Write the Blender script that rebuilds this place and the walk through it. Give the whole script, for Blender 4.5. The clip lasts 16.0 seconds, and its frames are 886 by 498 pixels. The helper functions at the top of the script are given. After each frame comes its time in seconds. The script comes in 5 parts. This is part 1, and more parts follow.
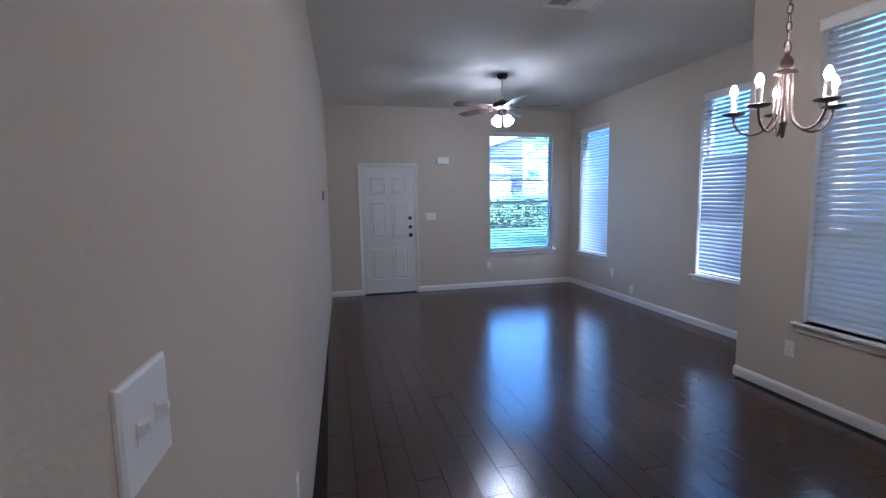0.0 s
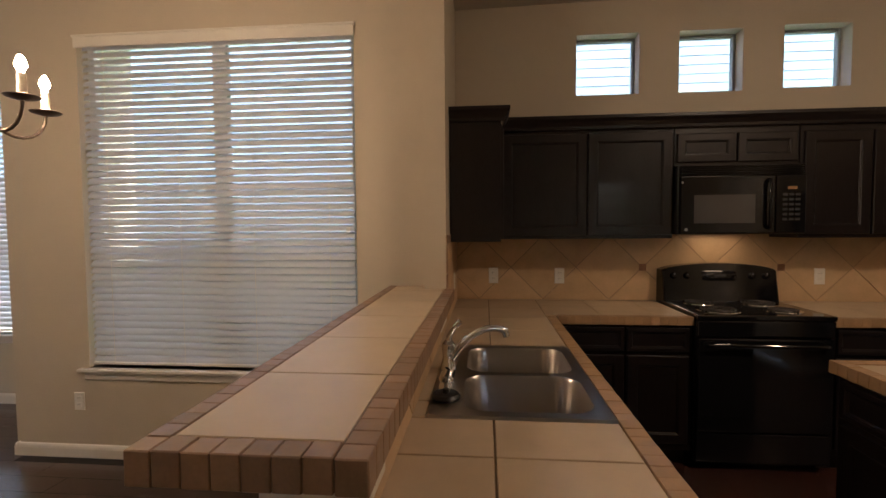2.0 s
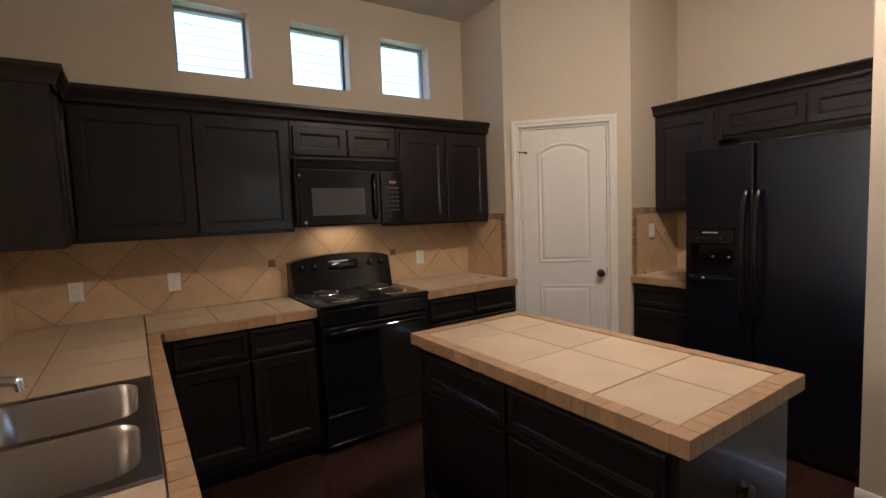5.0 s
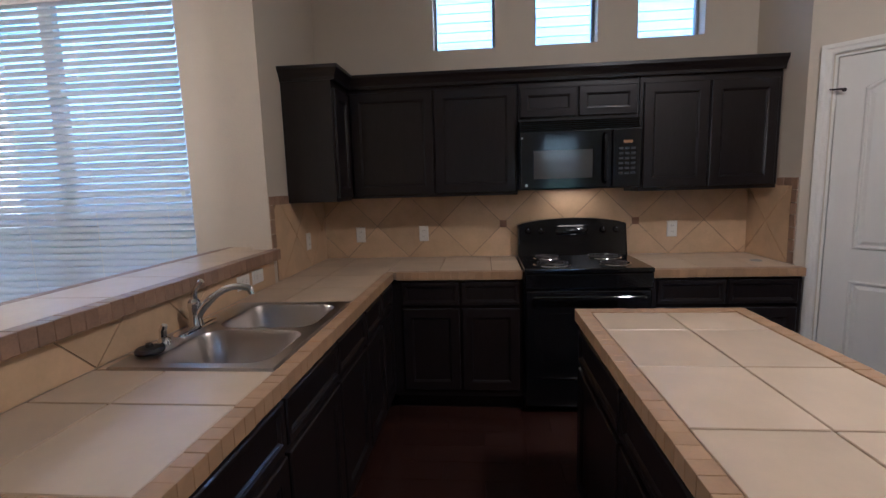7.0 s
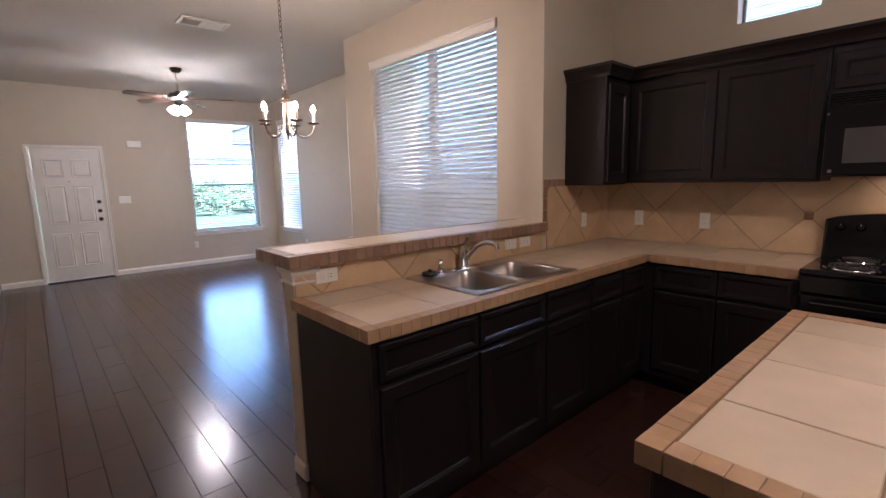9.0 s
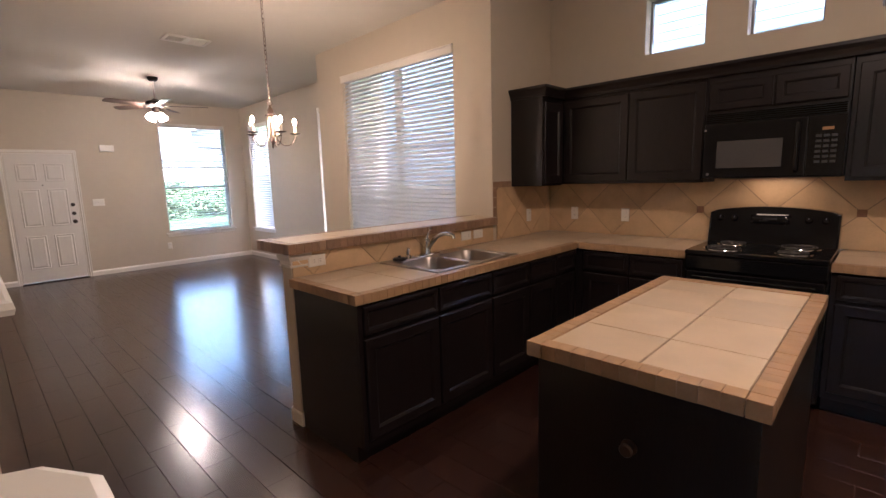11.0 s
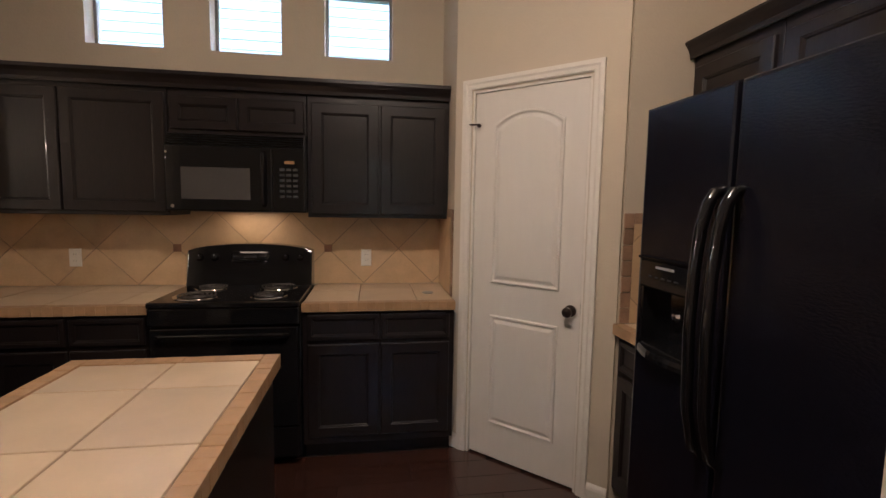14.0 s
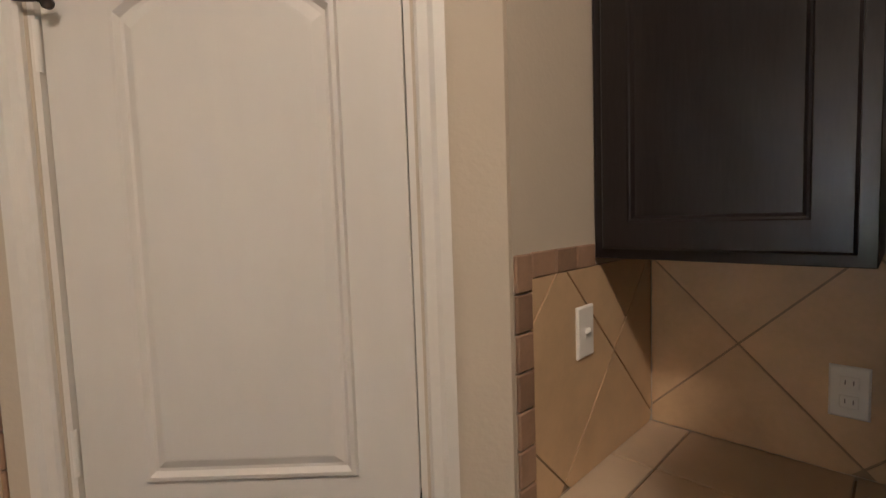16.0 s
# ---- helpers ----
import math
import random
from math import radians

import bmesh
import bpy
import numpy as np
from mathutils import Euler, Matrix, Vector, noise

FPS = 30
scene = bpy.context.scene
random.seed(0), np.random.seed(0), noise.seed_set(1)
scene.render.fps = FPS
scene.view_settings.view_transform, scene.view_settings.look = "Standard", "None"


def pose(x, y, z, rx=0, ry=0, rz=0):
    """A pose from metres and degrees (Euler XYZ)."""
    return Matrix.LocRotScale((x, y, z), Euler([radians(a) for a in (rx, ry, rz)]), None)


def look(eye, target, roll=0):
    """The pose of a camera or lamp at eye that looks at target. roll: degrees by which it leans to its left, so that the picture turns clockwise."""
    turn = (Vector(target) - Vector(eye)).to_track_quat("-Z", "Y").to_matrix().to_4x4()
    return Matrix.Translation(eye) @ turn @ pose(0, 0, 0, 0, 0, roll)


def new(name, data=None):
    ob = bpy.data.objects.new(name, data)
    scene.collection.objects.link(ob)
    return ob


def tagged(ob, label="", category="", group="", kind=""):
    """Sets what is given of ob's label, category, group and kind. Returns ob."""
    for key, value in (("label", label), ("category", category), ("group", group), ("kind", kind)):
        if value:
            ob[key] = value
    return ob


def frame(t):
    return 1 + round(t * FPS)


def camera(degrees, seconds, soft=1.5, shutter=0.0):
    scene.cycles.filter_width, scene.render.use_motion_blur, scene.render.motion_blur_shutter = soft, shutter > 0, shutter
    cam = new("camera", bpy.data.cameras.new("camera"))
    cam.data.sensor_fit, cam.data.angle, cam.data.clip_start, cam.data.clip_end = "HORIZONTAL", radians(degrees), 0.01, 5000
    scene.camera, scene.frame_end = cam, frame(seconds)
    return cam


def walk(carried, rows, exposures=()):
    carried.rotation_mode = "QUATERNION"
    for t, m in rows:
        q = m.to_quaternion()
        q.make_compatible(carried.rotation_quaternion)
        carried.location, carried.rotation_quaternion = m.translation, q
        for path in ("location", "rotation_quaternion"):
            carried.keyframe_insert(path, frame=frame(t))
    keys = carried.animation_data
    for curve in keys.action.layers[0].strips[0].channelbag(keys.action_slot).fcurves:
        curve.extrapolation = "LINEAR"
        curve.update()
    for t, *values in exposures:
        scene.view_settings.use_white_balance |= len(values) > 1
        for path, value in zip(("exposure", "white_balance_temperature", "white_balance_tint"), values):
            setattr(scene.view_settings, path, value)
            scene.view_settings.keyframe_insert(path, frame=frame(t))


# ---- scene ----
cam = camera(87.7, 16.0)
PATH = [
    (0, (-0.015, -0.042, 1.524), (0.453, 1.89, 1.3), -1.0),
    (0.5, (0.115, 0.034, 1.449), (1.237, 1.68, 1.272), -0.0),
    (1, (0.179, 0.075, 1.475), (1.799, 1.238, 1.328), -1.2),
    (1.5, (0.366, 0.034, 1.467), (2.232, 0.744, 1.342), -0.3),
    (2, (0.553, -0.03, 1.463), (2.542, 0.153, 1.368), -0.4),
    (2.5, (0.704, 0.012, 1.474), (2.664, -0.375, 1.378), -1.4),
    (3, (0.798, 0.094, 1.483), (2.561, -0.84, 1.346), -2.8),
    (3.5, (0.803, 0.087, 1.459), (2.357, -1.159, 1.281), -1.7),
    (3.7, (0.788, 0.061, 1.468), (2.291, -1.244, 1.275), -1.4),
    (5.8, (0.629, -0.701, 1.466), (2.507, -1.373, 1.315), -0.7),
    (6, (0.603, -0.768, 1.468), (2.53, -1.278, 1.305), 0.1),
    (6.5, (0.548, -0.888, 1.464), (2.529, -1.05, 1.239), -0.4),
    (7, (0.579, -1.032, 1.45), (2.552, -0.851, 1.179), -1.7),
    (7.5, (0.62, -1.243, 1.461), (2.535, -0.734, 1.189), -0.8),
    (8, (0.586, -1.478, 1.44), (2.34, -0.565, 1.138), 0.4),
    (8.5, (0.517, -1.653, 1.436), (2.001, -0.349, 1.12), -0.5),
    (8.7, (0.47, -1.71, 1.438), (1.807, -0.252, 1.14), -1.0),
    (10.8, (0.013, -2.211, 1.473), (1.289, -0.702, 1.162), -1.8),
    (11, (-0.009, -2.241, 1.463), (1.409, -0.864, 1.158), -1.6),
    (11.5, (-0.13, -2.351, 1.452), (1.592, -1.38, 1.15), -1.0),
    (12, (-0.17, -2.379, 1.37), (1.733, -1.804, 1.145), 0.4),
    (12.5, (-0.149, -2.293, 1.455), (1.813, -2.004, 1.201), -0.8),
    (13, (0.033, -2.294, 1.437), (2.014, -2.192, 1.182), -0.0),
    (13.5, (0.393, -2.375, 1.442), (2.38, -2.444, 1.231), 1.2),
    (14, (0.827, -2.413, 1.463), (2.794, -2.718, 1.275), 1.0),
    (14.5, (1.238, -2.472, 1.491), (3.159, -2.997, 1.309), 0.1),
    (15, (1.645, -2.557, 1.492), (3.462, -3.376, 1.323), -0.7),
    (15.5, (2.035, -2.673, 1.507), (3.677, -3.804, 1.35), -2.4),
    (16, (2.321, -2.892, 1.517), (3.738, -4.297, 1.376), -2.0),
]
walk(cam, [(t, look(eye, target, roll)) for t, eye, target, roll in PATH],
     exposures=[(0, 3.52, 3880, 14), (0.5, 3.04, 4080, 17), (0.75, 3.1, 4350, 16), (1, 3.33, 4620, 19), (1.5, 3.5, 5300, 15), (2.5, 3.75, 5750, 15), (3.0, 4.1, 5850, 17), (3.5, 4.35, 5650, 16), (6, 4.1, 4300, 11), (6.5, 4.05, 4150, 11),
                (7, 4, 4150, 12), (8.5, 4.12, 4550, 19), (11, 4.18, 5100, 22), (12.5, 4.12, 5900, 22), (13.5, 4.08, 5300, 16), (14.5, 4.15, 4880, 15), (15, 4.15, 5300, 17), (16, 4.2, 4950, 11)])

# ---- world, sun, exposure ----
world = bpy.data.worlds.new("world")
scene.world = world
world.use_nodes = True
sky = world.node_tree.nodes.new("ShaderNodeTexSky")
sky.sky_type, sky.sun_disc = "NISHITA", False
sky.sun_elevation, sky.sun_rotation = radians(50), radians(170)
sky.air_density, sky.dust_density = 1.5, 4.0
world.node_tree.links.new(sky.outputs[0], world.node_tree.nodes["Background"].inputs[0])
world.node_tree.nodes["Background"].inputs[1].default_value = 0.15
sun = new("sun", bpy.data.lights.new("sun", "SUN"))
sun.data.energy, sun.data.angle, sun.data.color = 4.5, radians(12), (1.0, 0.97, 0.93)
sun.matrix_world = look((0, 0, 20), (-1.0, 5.78, 13.0))

LAMP_WARM = (1.0, 0.69, 0.40)
CHANDELIER_GLOW, FAN_GLOW, CEILING_GLOW, HOOD_WATTS = 54.0, 8.5, 11.5, 0.052


# ---- materials ----
def nodes_of(name):
    m = bpy.data.materials.new(name)
    m.use_nodes = True
    nt = m.node_tree
    return m, nt, nt.nodes["Principled BSDF"]


def mat(name, color, rough=0.5, metal=0.0, var=0.12, scale=3.0, bump=0.0, bump_scale=60.0, stretch=(1, 1, 1),
        piece=0.0, coat=0.0, fine=0.5, spec=0.5, rough_var=0.1, bump_dist=0.002):
    """A surface: its colour with two scales of noise, roughness that varies, a fine relief, and a tone of its own for each piece."""
    m, nt, b = nodes_of(name)
    N, L = nt.nodes.new, nt.links.new
    tc, mp = N("ShaderNodeTexCoord"), N("ShaderNodeMapping")
    mp.inputs["Scale"].default_value = stretch
    L(tc.outputs["Object"], mp.inputs[0])
    info = N("ShaderNodeObjectInfo")
    if piece:
        off = N("ShaderNodeVectorMath")
        off.operation = "MULTIPLY_ADD"
        off.inputs[1].default_value = (1, 1, 1)
        cr = N("ShaderNodeCombineXYZ")
        mul = N("ShaderNodeMath")
        mul.operation, mul.inputs[1].default_value = "MULTIPLY", 37.0
        L(info.outputs["Random"], mul.inputs[0])
        for i in range(3):
            L(mul.outputs[0], cr.inputs[i])
        L(mp.outputs[0], off.inputs[0])
        L(cr.outputs[0], off.inputs[2])
        vec = off.outputs[0]
    else:
        vec = mp.outputs[0]
    big, small = N("ShaderNodeTexNoise"), N("ShaderNodeTexNoise")
    big.inputs["Scale"].default_value, big.inputs["Detail"].default_value = scale, 3
    small.inputs["Scale"].default_value, small.inputs["Detail"].default_value = scale * 9, 4
    L(vec, big.inputs[0])
    L(vec, small.inputs[0])
    mix = N("ShaderNodeMix")
    mix.inputs[0].default_value = fine
    L(big.outputs[0], mix.inputs[2])
    L(small.outputs[0], mix.inputs[3])
    ramp = N("ShaderNodeMapRange")
    ramp.inputs[1].default_value, ramp.inputs[2].default_value = 0.3, 0.7
    ramp.inputs[3].default_value, ramp.inputs[4].default_value = 1 - var, 1 + var
    L(mix.outputs[0], ramp.inputs[0])
    val = ramp.outputs[0]
    if piece:
        pr = N("ShaderNodeMapRange")
        pr.inputs[3].default_value, pr.inputs[4].default_value = 1 - piece, 1 + piece
        L(info.outputs["Random"], pr.inputs[0])
        pm = N("ShaderNodeMath")
        pm.operation = "MULTIPLY"
        L(val, pm.inputs[0])
        L(pr.outputs[0], pm.inputs[1])
        val = pm.outputs[0]
    hsv = N("ShaderNodeVectorMath")
    hsv.operation = "SCALE"
    hsv.inputs[0].default_value = color
    L(val, hsv.inputs["Scale"])
    L(hsv.outputs[0], b.inputs["Base Color"])
    rr = N("ShaderNodeMapRange")
    rr.inputs[1].default_value, rr.inputs[2].default_value = 0.3, 0.7
    rr.inputs[3].default_value, rr.inputs[4].default_value = max(0.02, rough * (1 - rough_var)), min(1, rough * (1 + rough_var))
    L(small.outputs[0], rr.inputs[0])
    L(rr.outputs[0], b.inputs["Roughness"])
    b.inputs["Metallic"].default_value = metal
    b.inputs["Coat Weight"].default_value = coat
    b.inputs["Specular IOR Level"].default_value = spec
    if bump:
        bn, bt = N("ShaderNodeTexNoise"), N("ShaderNodeBump")
        bn.inputs["Scale"].default_value, bn.inputs["Detail"].default_value = bump_scale, 3
        L(vec, bn.inputs[0])
        L(bn.outputs[0], bt.inputs["Height"])
        bt.inputs["Strength"].default_value, bt.inputs["Distance"].default_value = bump, bump_dist
        L(bt.outputs[0], b.inputs["Normal"])
    return m


def glow(name, color, strength):
    m, nt, b = nodes_of(name)
    b.inputs["Base Color"].default_value = (*color, 1)
    b.inputs["Emission Color"].default_value = (*color, 1)
    b.inputs["Emission Strength"].default_value = strength
    return m


PAINT = mat("wall_paint", (0.56, 0.485, 0.375), 0.75, var=0.03, scale=1.2, bump=0.32, bump_scale=80, spec=0.3, bump_dist=0.003)
CEIL = mat("ceiling_paint", (0.62, 0.58, 0.50), 0.85, var=0.03, scale=1.0, bump=0.6, bump_scale=70, spec=0.2, bump_dist=0.004)
TRIM = mat("trim_paint", (0.74, 0.70, 0.63), 0.42, var=0.03, scale=5, bump=0.08, bump_scale=40)
DOORP = mat("door_paint", (0.70, 0.66, 0.60), 0.45, var=0.03, scale=3, bump=0.12, bump_scale=50, stretch=(1, 1, 0.25))
PLATE = mat("plastic_white", (0.80, 0.77, 0.70), 0.35, var=0.02, scale=8)
PLATE_DARK = mat("socket_slots", (0.10, 0.09, 0.08), 0.5, var=0.02)
CAB = mat("cabinet_stain", (0.0120, 0.0088, 0.0088), 0.32, rough_var=0.06, spec=0.38, coat=0.10, var=0.35, scale=2.5, bump=0.15, bump_scale=25, stretch=(9, 9, 1), fine=0.7)
TILE = mat("counter_tile", (0.56, 0.435, 0.295), 0.36, var=0.085, scale=6, fine=0.18, piece=0.05, rough_var=0.12)
WTILE = mat("wall_tile", (0.58, 0.405, 0.225), 0.42, var=0.12, scale=8, fine=0.25, piece=0.08, rough_var=0.12)
EDGETILE = mat("edge_tile", (0.39, 0.245, 0.125), 0.42, var=0.16, scale=14, fine=0.35, bump=0.15, bump_scale=60, piece=0.07, rough_var=0.2)
KEYPAD = mat("keypad_marks", (0.028, 0.028, 0.027), 0.5, var=0.03)
TRIMTILE = mat("trim_tile", (0.285, 0.180, 0.112), 0.42, var=0.22, scale=14, fine=0.35, bump=0.2, bump_scale=60, piece=0.18, rough_var=0.2)
ACCENT = mat("accent_tile", (0.22, 0.115, 0.065), 0.45, var=0.3, scale=30, bump=0.3, bump_scale=90, piece=0.15)
GROUT = mat("grout", (0.31, 0.23, 0.15), 0.9, var=0.15, scale=30, bump=0.3, bump_scale=200)
PLANK = mat("plank", (0.040, 0.017, 0.012), 0.21, spec=1.0, var=0.35, scale=3.0, bump=0.09, bump_scale=14, stretch=(7, 1, 1), piece=0.22, rough_var=0.08, fine=0.6)
FGROUT = mat("floor_joint", (0.012, 0.008, 0.006), 0.8, var=0.2, scale=30)
BLACK = mat("appliance_black", (0.007, 0.007, 0.008), 0.09, var=0.1, scale=5, rough_var=0.2)
BLACK_TEX = mat("fridge_black", (0.005, 0.005, 0.009), 0.19, var=0.1, scale=5, spec=0.45, bump=0.75, bump_scale=95, stretch=(1, 1, 1.9), rough_var=0.15, bump_dist=0.0013)
BLACK_MATT = mat("black_plastic", (0.012, 0.012, 0.013), 0.42, var=0.1, scale=9)
GREYGLASS = mat("oven_window", (0.075, 0.072, 0.07), 0.08, var=0.05, scale=9)
STEEL = mat("stainless", (0.44, 0.41, 0.38), 0.29, metal=1, var=0.02, scale=6, rough_var=0.05)
CHROME = mat("chrome", (0.75, 0.74, 0.72), 0.08, metal=1, var=0.02)
NICKEL = mat("brushed_bronze", (0.17, 0.125, 0.095), 0.36, metal=1, var=0.12, scale=20)
BRONZE = mat("dark_bronze", (0.035, 0.025, 0.020), 0.35, metal=0.6, var=0.2, scale=30)
COIL = mat("burner_coil", (0.05, 0.045, 0.042), 0.5, metal=0.6, var=0.2, scale=20)
VINYL = mat("vinyl_frame", (0.78, 0.79, 0.78), 0.4, var=0.02)
GRAYFRAME = mat("window_frame_grey", (0.28, 0.28, 0.27), 0.5, var=0.05)
CANDLE = mat("candle_sleeve", (0.80, 0.72, 0.58), 0.5, var=0.03, scale=12)
WOODBLADE = mat("fan_blade", (0.085, 0.05, 0.035), 0.35, var=0.3, scale=3, stretch=(1, 9, 1))
LABEL = mat("label_grey", (0.35, 0.35, 0.34), 0.5, var=0.03)
GRASS = mat("grass", (0.06, 0.12, 0.035), 0.9, var=0.4, scale=2.0, bump=0.8, bump_scale=30, bump_dist=0.03)
CONCRETE = mat("concrete", (0.26, 0.25, 0.235), 0.85, var=0.12, scale=2.0, bump=0.3, bump_scale=40)
SIDING = mat("siding", (0.42, 0.45, 0.50), 0.7, var=0.05, scale=2.0)
BRICKWALL = mat("far_brick", (0.45, 0.41, 0.38), 0.85, var=0.25, scale=9.0)
ROOF = mat("far_roof", (0.24, 0.225, 0.21), 0.9, var=0.3, scale=5.0)
LEAF = mat("leaf", (0.12, 0.18, 0.08), 0.7, var=0.4, scale=6.0)
BARK = mat("bark", (0.11, 0.08, 0.06), 0.9, var=0.3, scale=9.0, bump=0.6, bump_scale=20)
BULB = glow("bulb_glow", LAMP_WARM, CHANDELIER_GLOW)
FANGLASS = glow("fan_glass_glow", (1.0, 0.80, 0.56), FAN_GLOW)
DOME = glow("dome_glow", (1.0, 0.70, 0.42), CEILING_GLOW)
DISPLAY = glow("clock_display", (0.12, 0.05, 0.012), 0.05)

GLASS, nt_g, b_g = nodes_of("pane_glass")
b_g.inputs["Roughness"].default_value, b_g.inputs["IOR"].default_value = 0.0, 1.45
b_g.inputs["Transmission Weight"].default_value = 1.0

SLAT, nt_s, b_s = nodes_of("blind_slat")
b_s.inputs["Base Color"].default_value, b_s.inputs["Roughness"].default_value = (0.62, 0.625, 0.64, 1), 0.45
tr_s, mx_s = nt_s.nodes.new("ShaderNodeBsdfTranslucent"), nt_s.nodes.new("ShaderNodeMixShader")
tr_s.inputs[0].default_value, mx_s.inputs[0].default_value = (0.78, 0.84, 0.95, 1), 0.17
nt_s.links.new(b_s.outputs[0], mx_s.inputs[1])
nt_s.links.new(tr_s.outputs[0], mx_s.inputs[2])
nt_s.links.new(mx_s.outputs[0], nt_s.nodes["Material Output"].inputs[0])


# ---- builders ----
def place(ob, parent=None, m=None):
    if parent is not None:
        ob.parent = parent
    if m is not None:
        ob.matrix_basis = m
    return ob


def part(name, bm, material, parent=None, label="", m=None, smooth=False):
    me = bpy.data.meshes.new(name)
    bm.normal_update()
    bm.to_mesh(me)
    bm.free()
    me.materials.append(material)
    if smooth:
        me.shade_smooth()
        me.set_sharp_from_angle(angle=radians(35))
    ob = place(new(name, me), parent, m)
    if label:
        tagged(ob, label)
    return ob


def thing(name, label, category, m=None, group="", kind=""):
    return place(tagged(new(name), label, category, group, kind), None, m or pose(0, 0, 0))


def add_box(bm, lo, hi, bevel=0.0, segs=1):
    vs = [bm.verts.new((x, y, z)) for x in (lo[0], hi[0]) for y in (lo[1], hi[1]) for z in (lo[2], hi[2])]
    fs = [bm.faces.new([vs[i] for i in q]) for q in ((0, 1, 3, 2), (4, 6, 7, 5), (0, 4, 5, 1), (2, 3, 7, 6), (0, 2, 6, 4), (1, 5, 7, 3))]
    if bevel:
        bmesh.ops.bevel(bm, geom=list({e for f in fs for e in f.edges}), offset=bevel, segments=segs, affect="EDGES", profile=0.6)


def box(name, lo, hi, material, parent=None, bevel=0.002, label="", segs=1, m=None):
    bm = bmesh.new()
    add_box(bm, lo, hi, bevel, segs)
    return part(name, bm, material, parent, label, m)


def boxes(name, lohi, material, parent=None, bevel=0.002, label=""):
    bm = bmesh.new()
    for lo, hi in lohi:
        add_box(bm, lo, hi, bevel)
    return part(name, bm, material, parent, label)


def add_lathe(bm, profile, segs=24, m=Matrix()):
    """A body turned round z from (radius, z) pairs."""
    rings = []
    for r, z in profile:
        rings.append([bm.verts.new(m @ Vector((r * math.cos(a), r * math.sin(a), z))) for a in [2 * math.pi * i / segs for i in range(segs)]]
                     if r > 1e-5 else [bm.verts.new(m @ Vector((0, 0, z)))])
    for a, b in zip(rings, rings[1:]):
        for i in range(segs):
            j = (i + 1) % segs
            if len(a) == 1 and len(b) == 1:
                continue
            q = [a[0], b[j], b[i]] if len(a) == 1 else [a[i], a[j], b[0]] if len(b) == 1 else [a[i], a[j], b[j], b[i]]
            bm.faces.new(q)


def lathe(name, profile, material, parent=None, m=None, segs=24, label="", inner=Matrix()):
    bm = bmesh.new()
    add_lathe(bm, profile, segs, inner)
    return part(name, bm, material, parent, label, m, smooth=True)


def add_tube(bm, pts, r, segs=10, closed=False):
    pts = [Vector(p) for p in pts]
    n = len(pts)
    rings, up = [], None
    for i, p in enumerate(pts):
        a = pts[i - 1] if i or closed else pts[i]
        b = pts[(i + 1) % n] if i < n - 1 or closed else pts[i]
        d = (b - a).normalized()
        if up is None:
            up = d.orthogonal().normalized()
        up = (up - d * up.dot(d)).normalized()
        s = d.cross(up)
        rad = r[i] if isinstance(r, (list, tuple)) else r
        rings.append([bm.verts.new(p + (up * math.cos(t) + s * math.sin(t)) * rad) for t in [2 * math.pi * k / segs for k in range(segs)]])
    pairs = list(zip(rings, rings[1:])) + ([(rings[-1], rings[0])] if closed else [])
    for a, b in pairs:
        for k in range(segs):
            j = (k + 1) % segs
            bm.faces.new([a[k], a[j], b[j], b[k]])
    if not closed:
        bm.faces.new(rings[0][::-1])
        bm.faces.new(rings[-1])


def tube(name, pts, r, material, parent=None, label="", segs=10, closed=False, m=None):
    bm = bmesh.new()
    add_tube(bm, pts, r, segs, closed)
    return part(name, bm, material, parent, label, m, smooth=True)


def prism(bm, outline, y0, y1):
    """Extrudes an (x, z) outline from y0 to y1."""
    a = [bm.verts.new((x, y0, z)) for x, z in outline]
    b = [bm.verts.new((x, y1, z)) for x, z in outline]
    n = len(a)
    bm.faces.new(a)
    bm.faces.new(b[::-1])
    for i in range(n):
        j = (i + 1) % n
        bm.faces.new([a[j], a[i], b[i], b[j]])


def loft(bm, rings, cap=True):
    """Joins closed rings of equal length; the last is filled."""
    vs = [[bm.verts.new(p) for p in ring] for ring in rings]
    n = len(vs[0])
    for a, b in zip(vs, vs[1:]):
        for i in range(n):
            j = (i + 1) % n
            bm.faces.new([a[i], a[j], b[j], b[i]])
    if cap:
        bm.faces.new(vs[-1])


def outline(x0, x1, z0, z1, rise, inset, n=14):
    """A panel's outline, with an arched top where rise > 0."""
    x0, x1, z0, z1 = x0 + inset, x1 - inset, z0 + inset, z1 - inset
    pts = [(x0, z0), (x1, z0)]
    if not rise:
        return pts + [(x1, z1), (x0, z1)]
    half, mid = (x1 - x0) / 2, (x0 + x1) / 2
    r = (half * half + rise * rise) / (2 * rise)
    for i in range(n + 1):
        x = half * (1 - 2 * i / n)
        pts.append((mid + x, z1 - rise + math.sqrt(max(0, r * r - x * x)) - (r - rise)))
    return pts


def moulding(bm, x0, x1, z0, z1, rise, profile, y=0.0):
    """A moulded panel on a face at y that looks to -y: rings at (inset, height)."""
    loft(bm, [[(px, y - h, pz) for px, pz in outline(x0, x1, z0, z1, rise, i)] for i, h in profile])


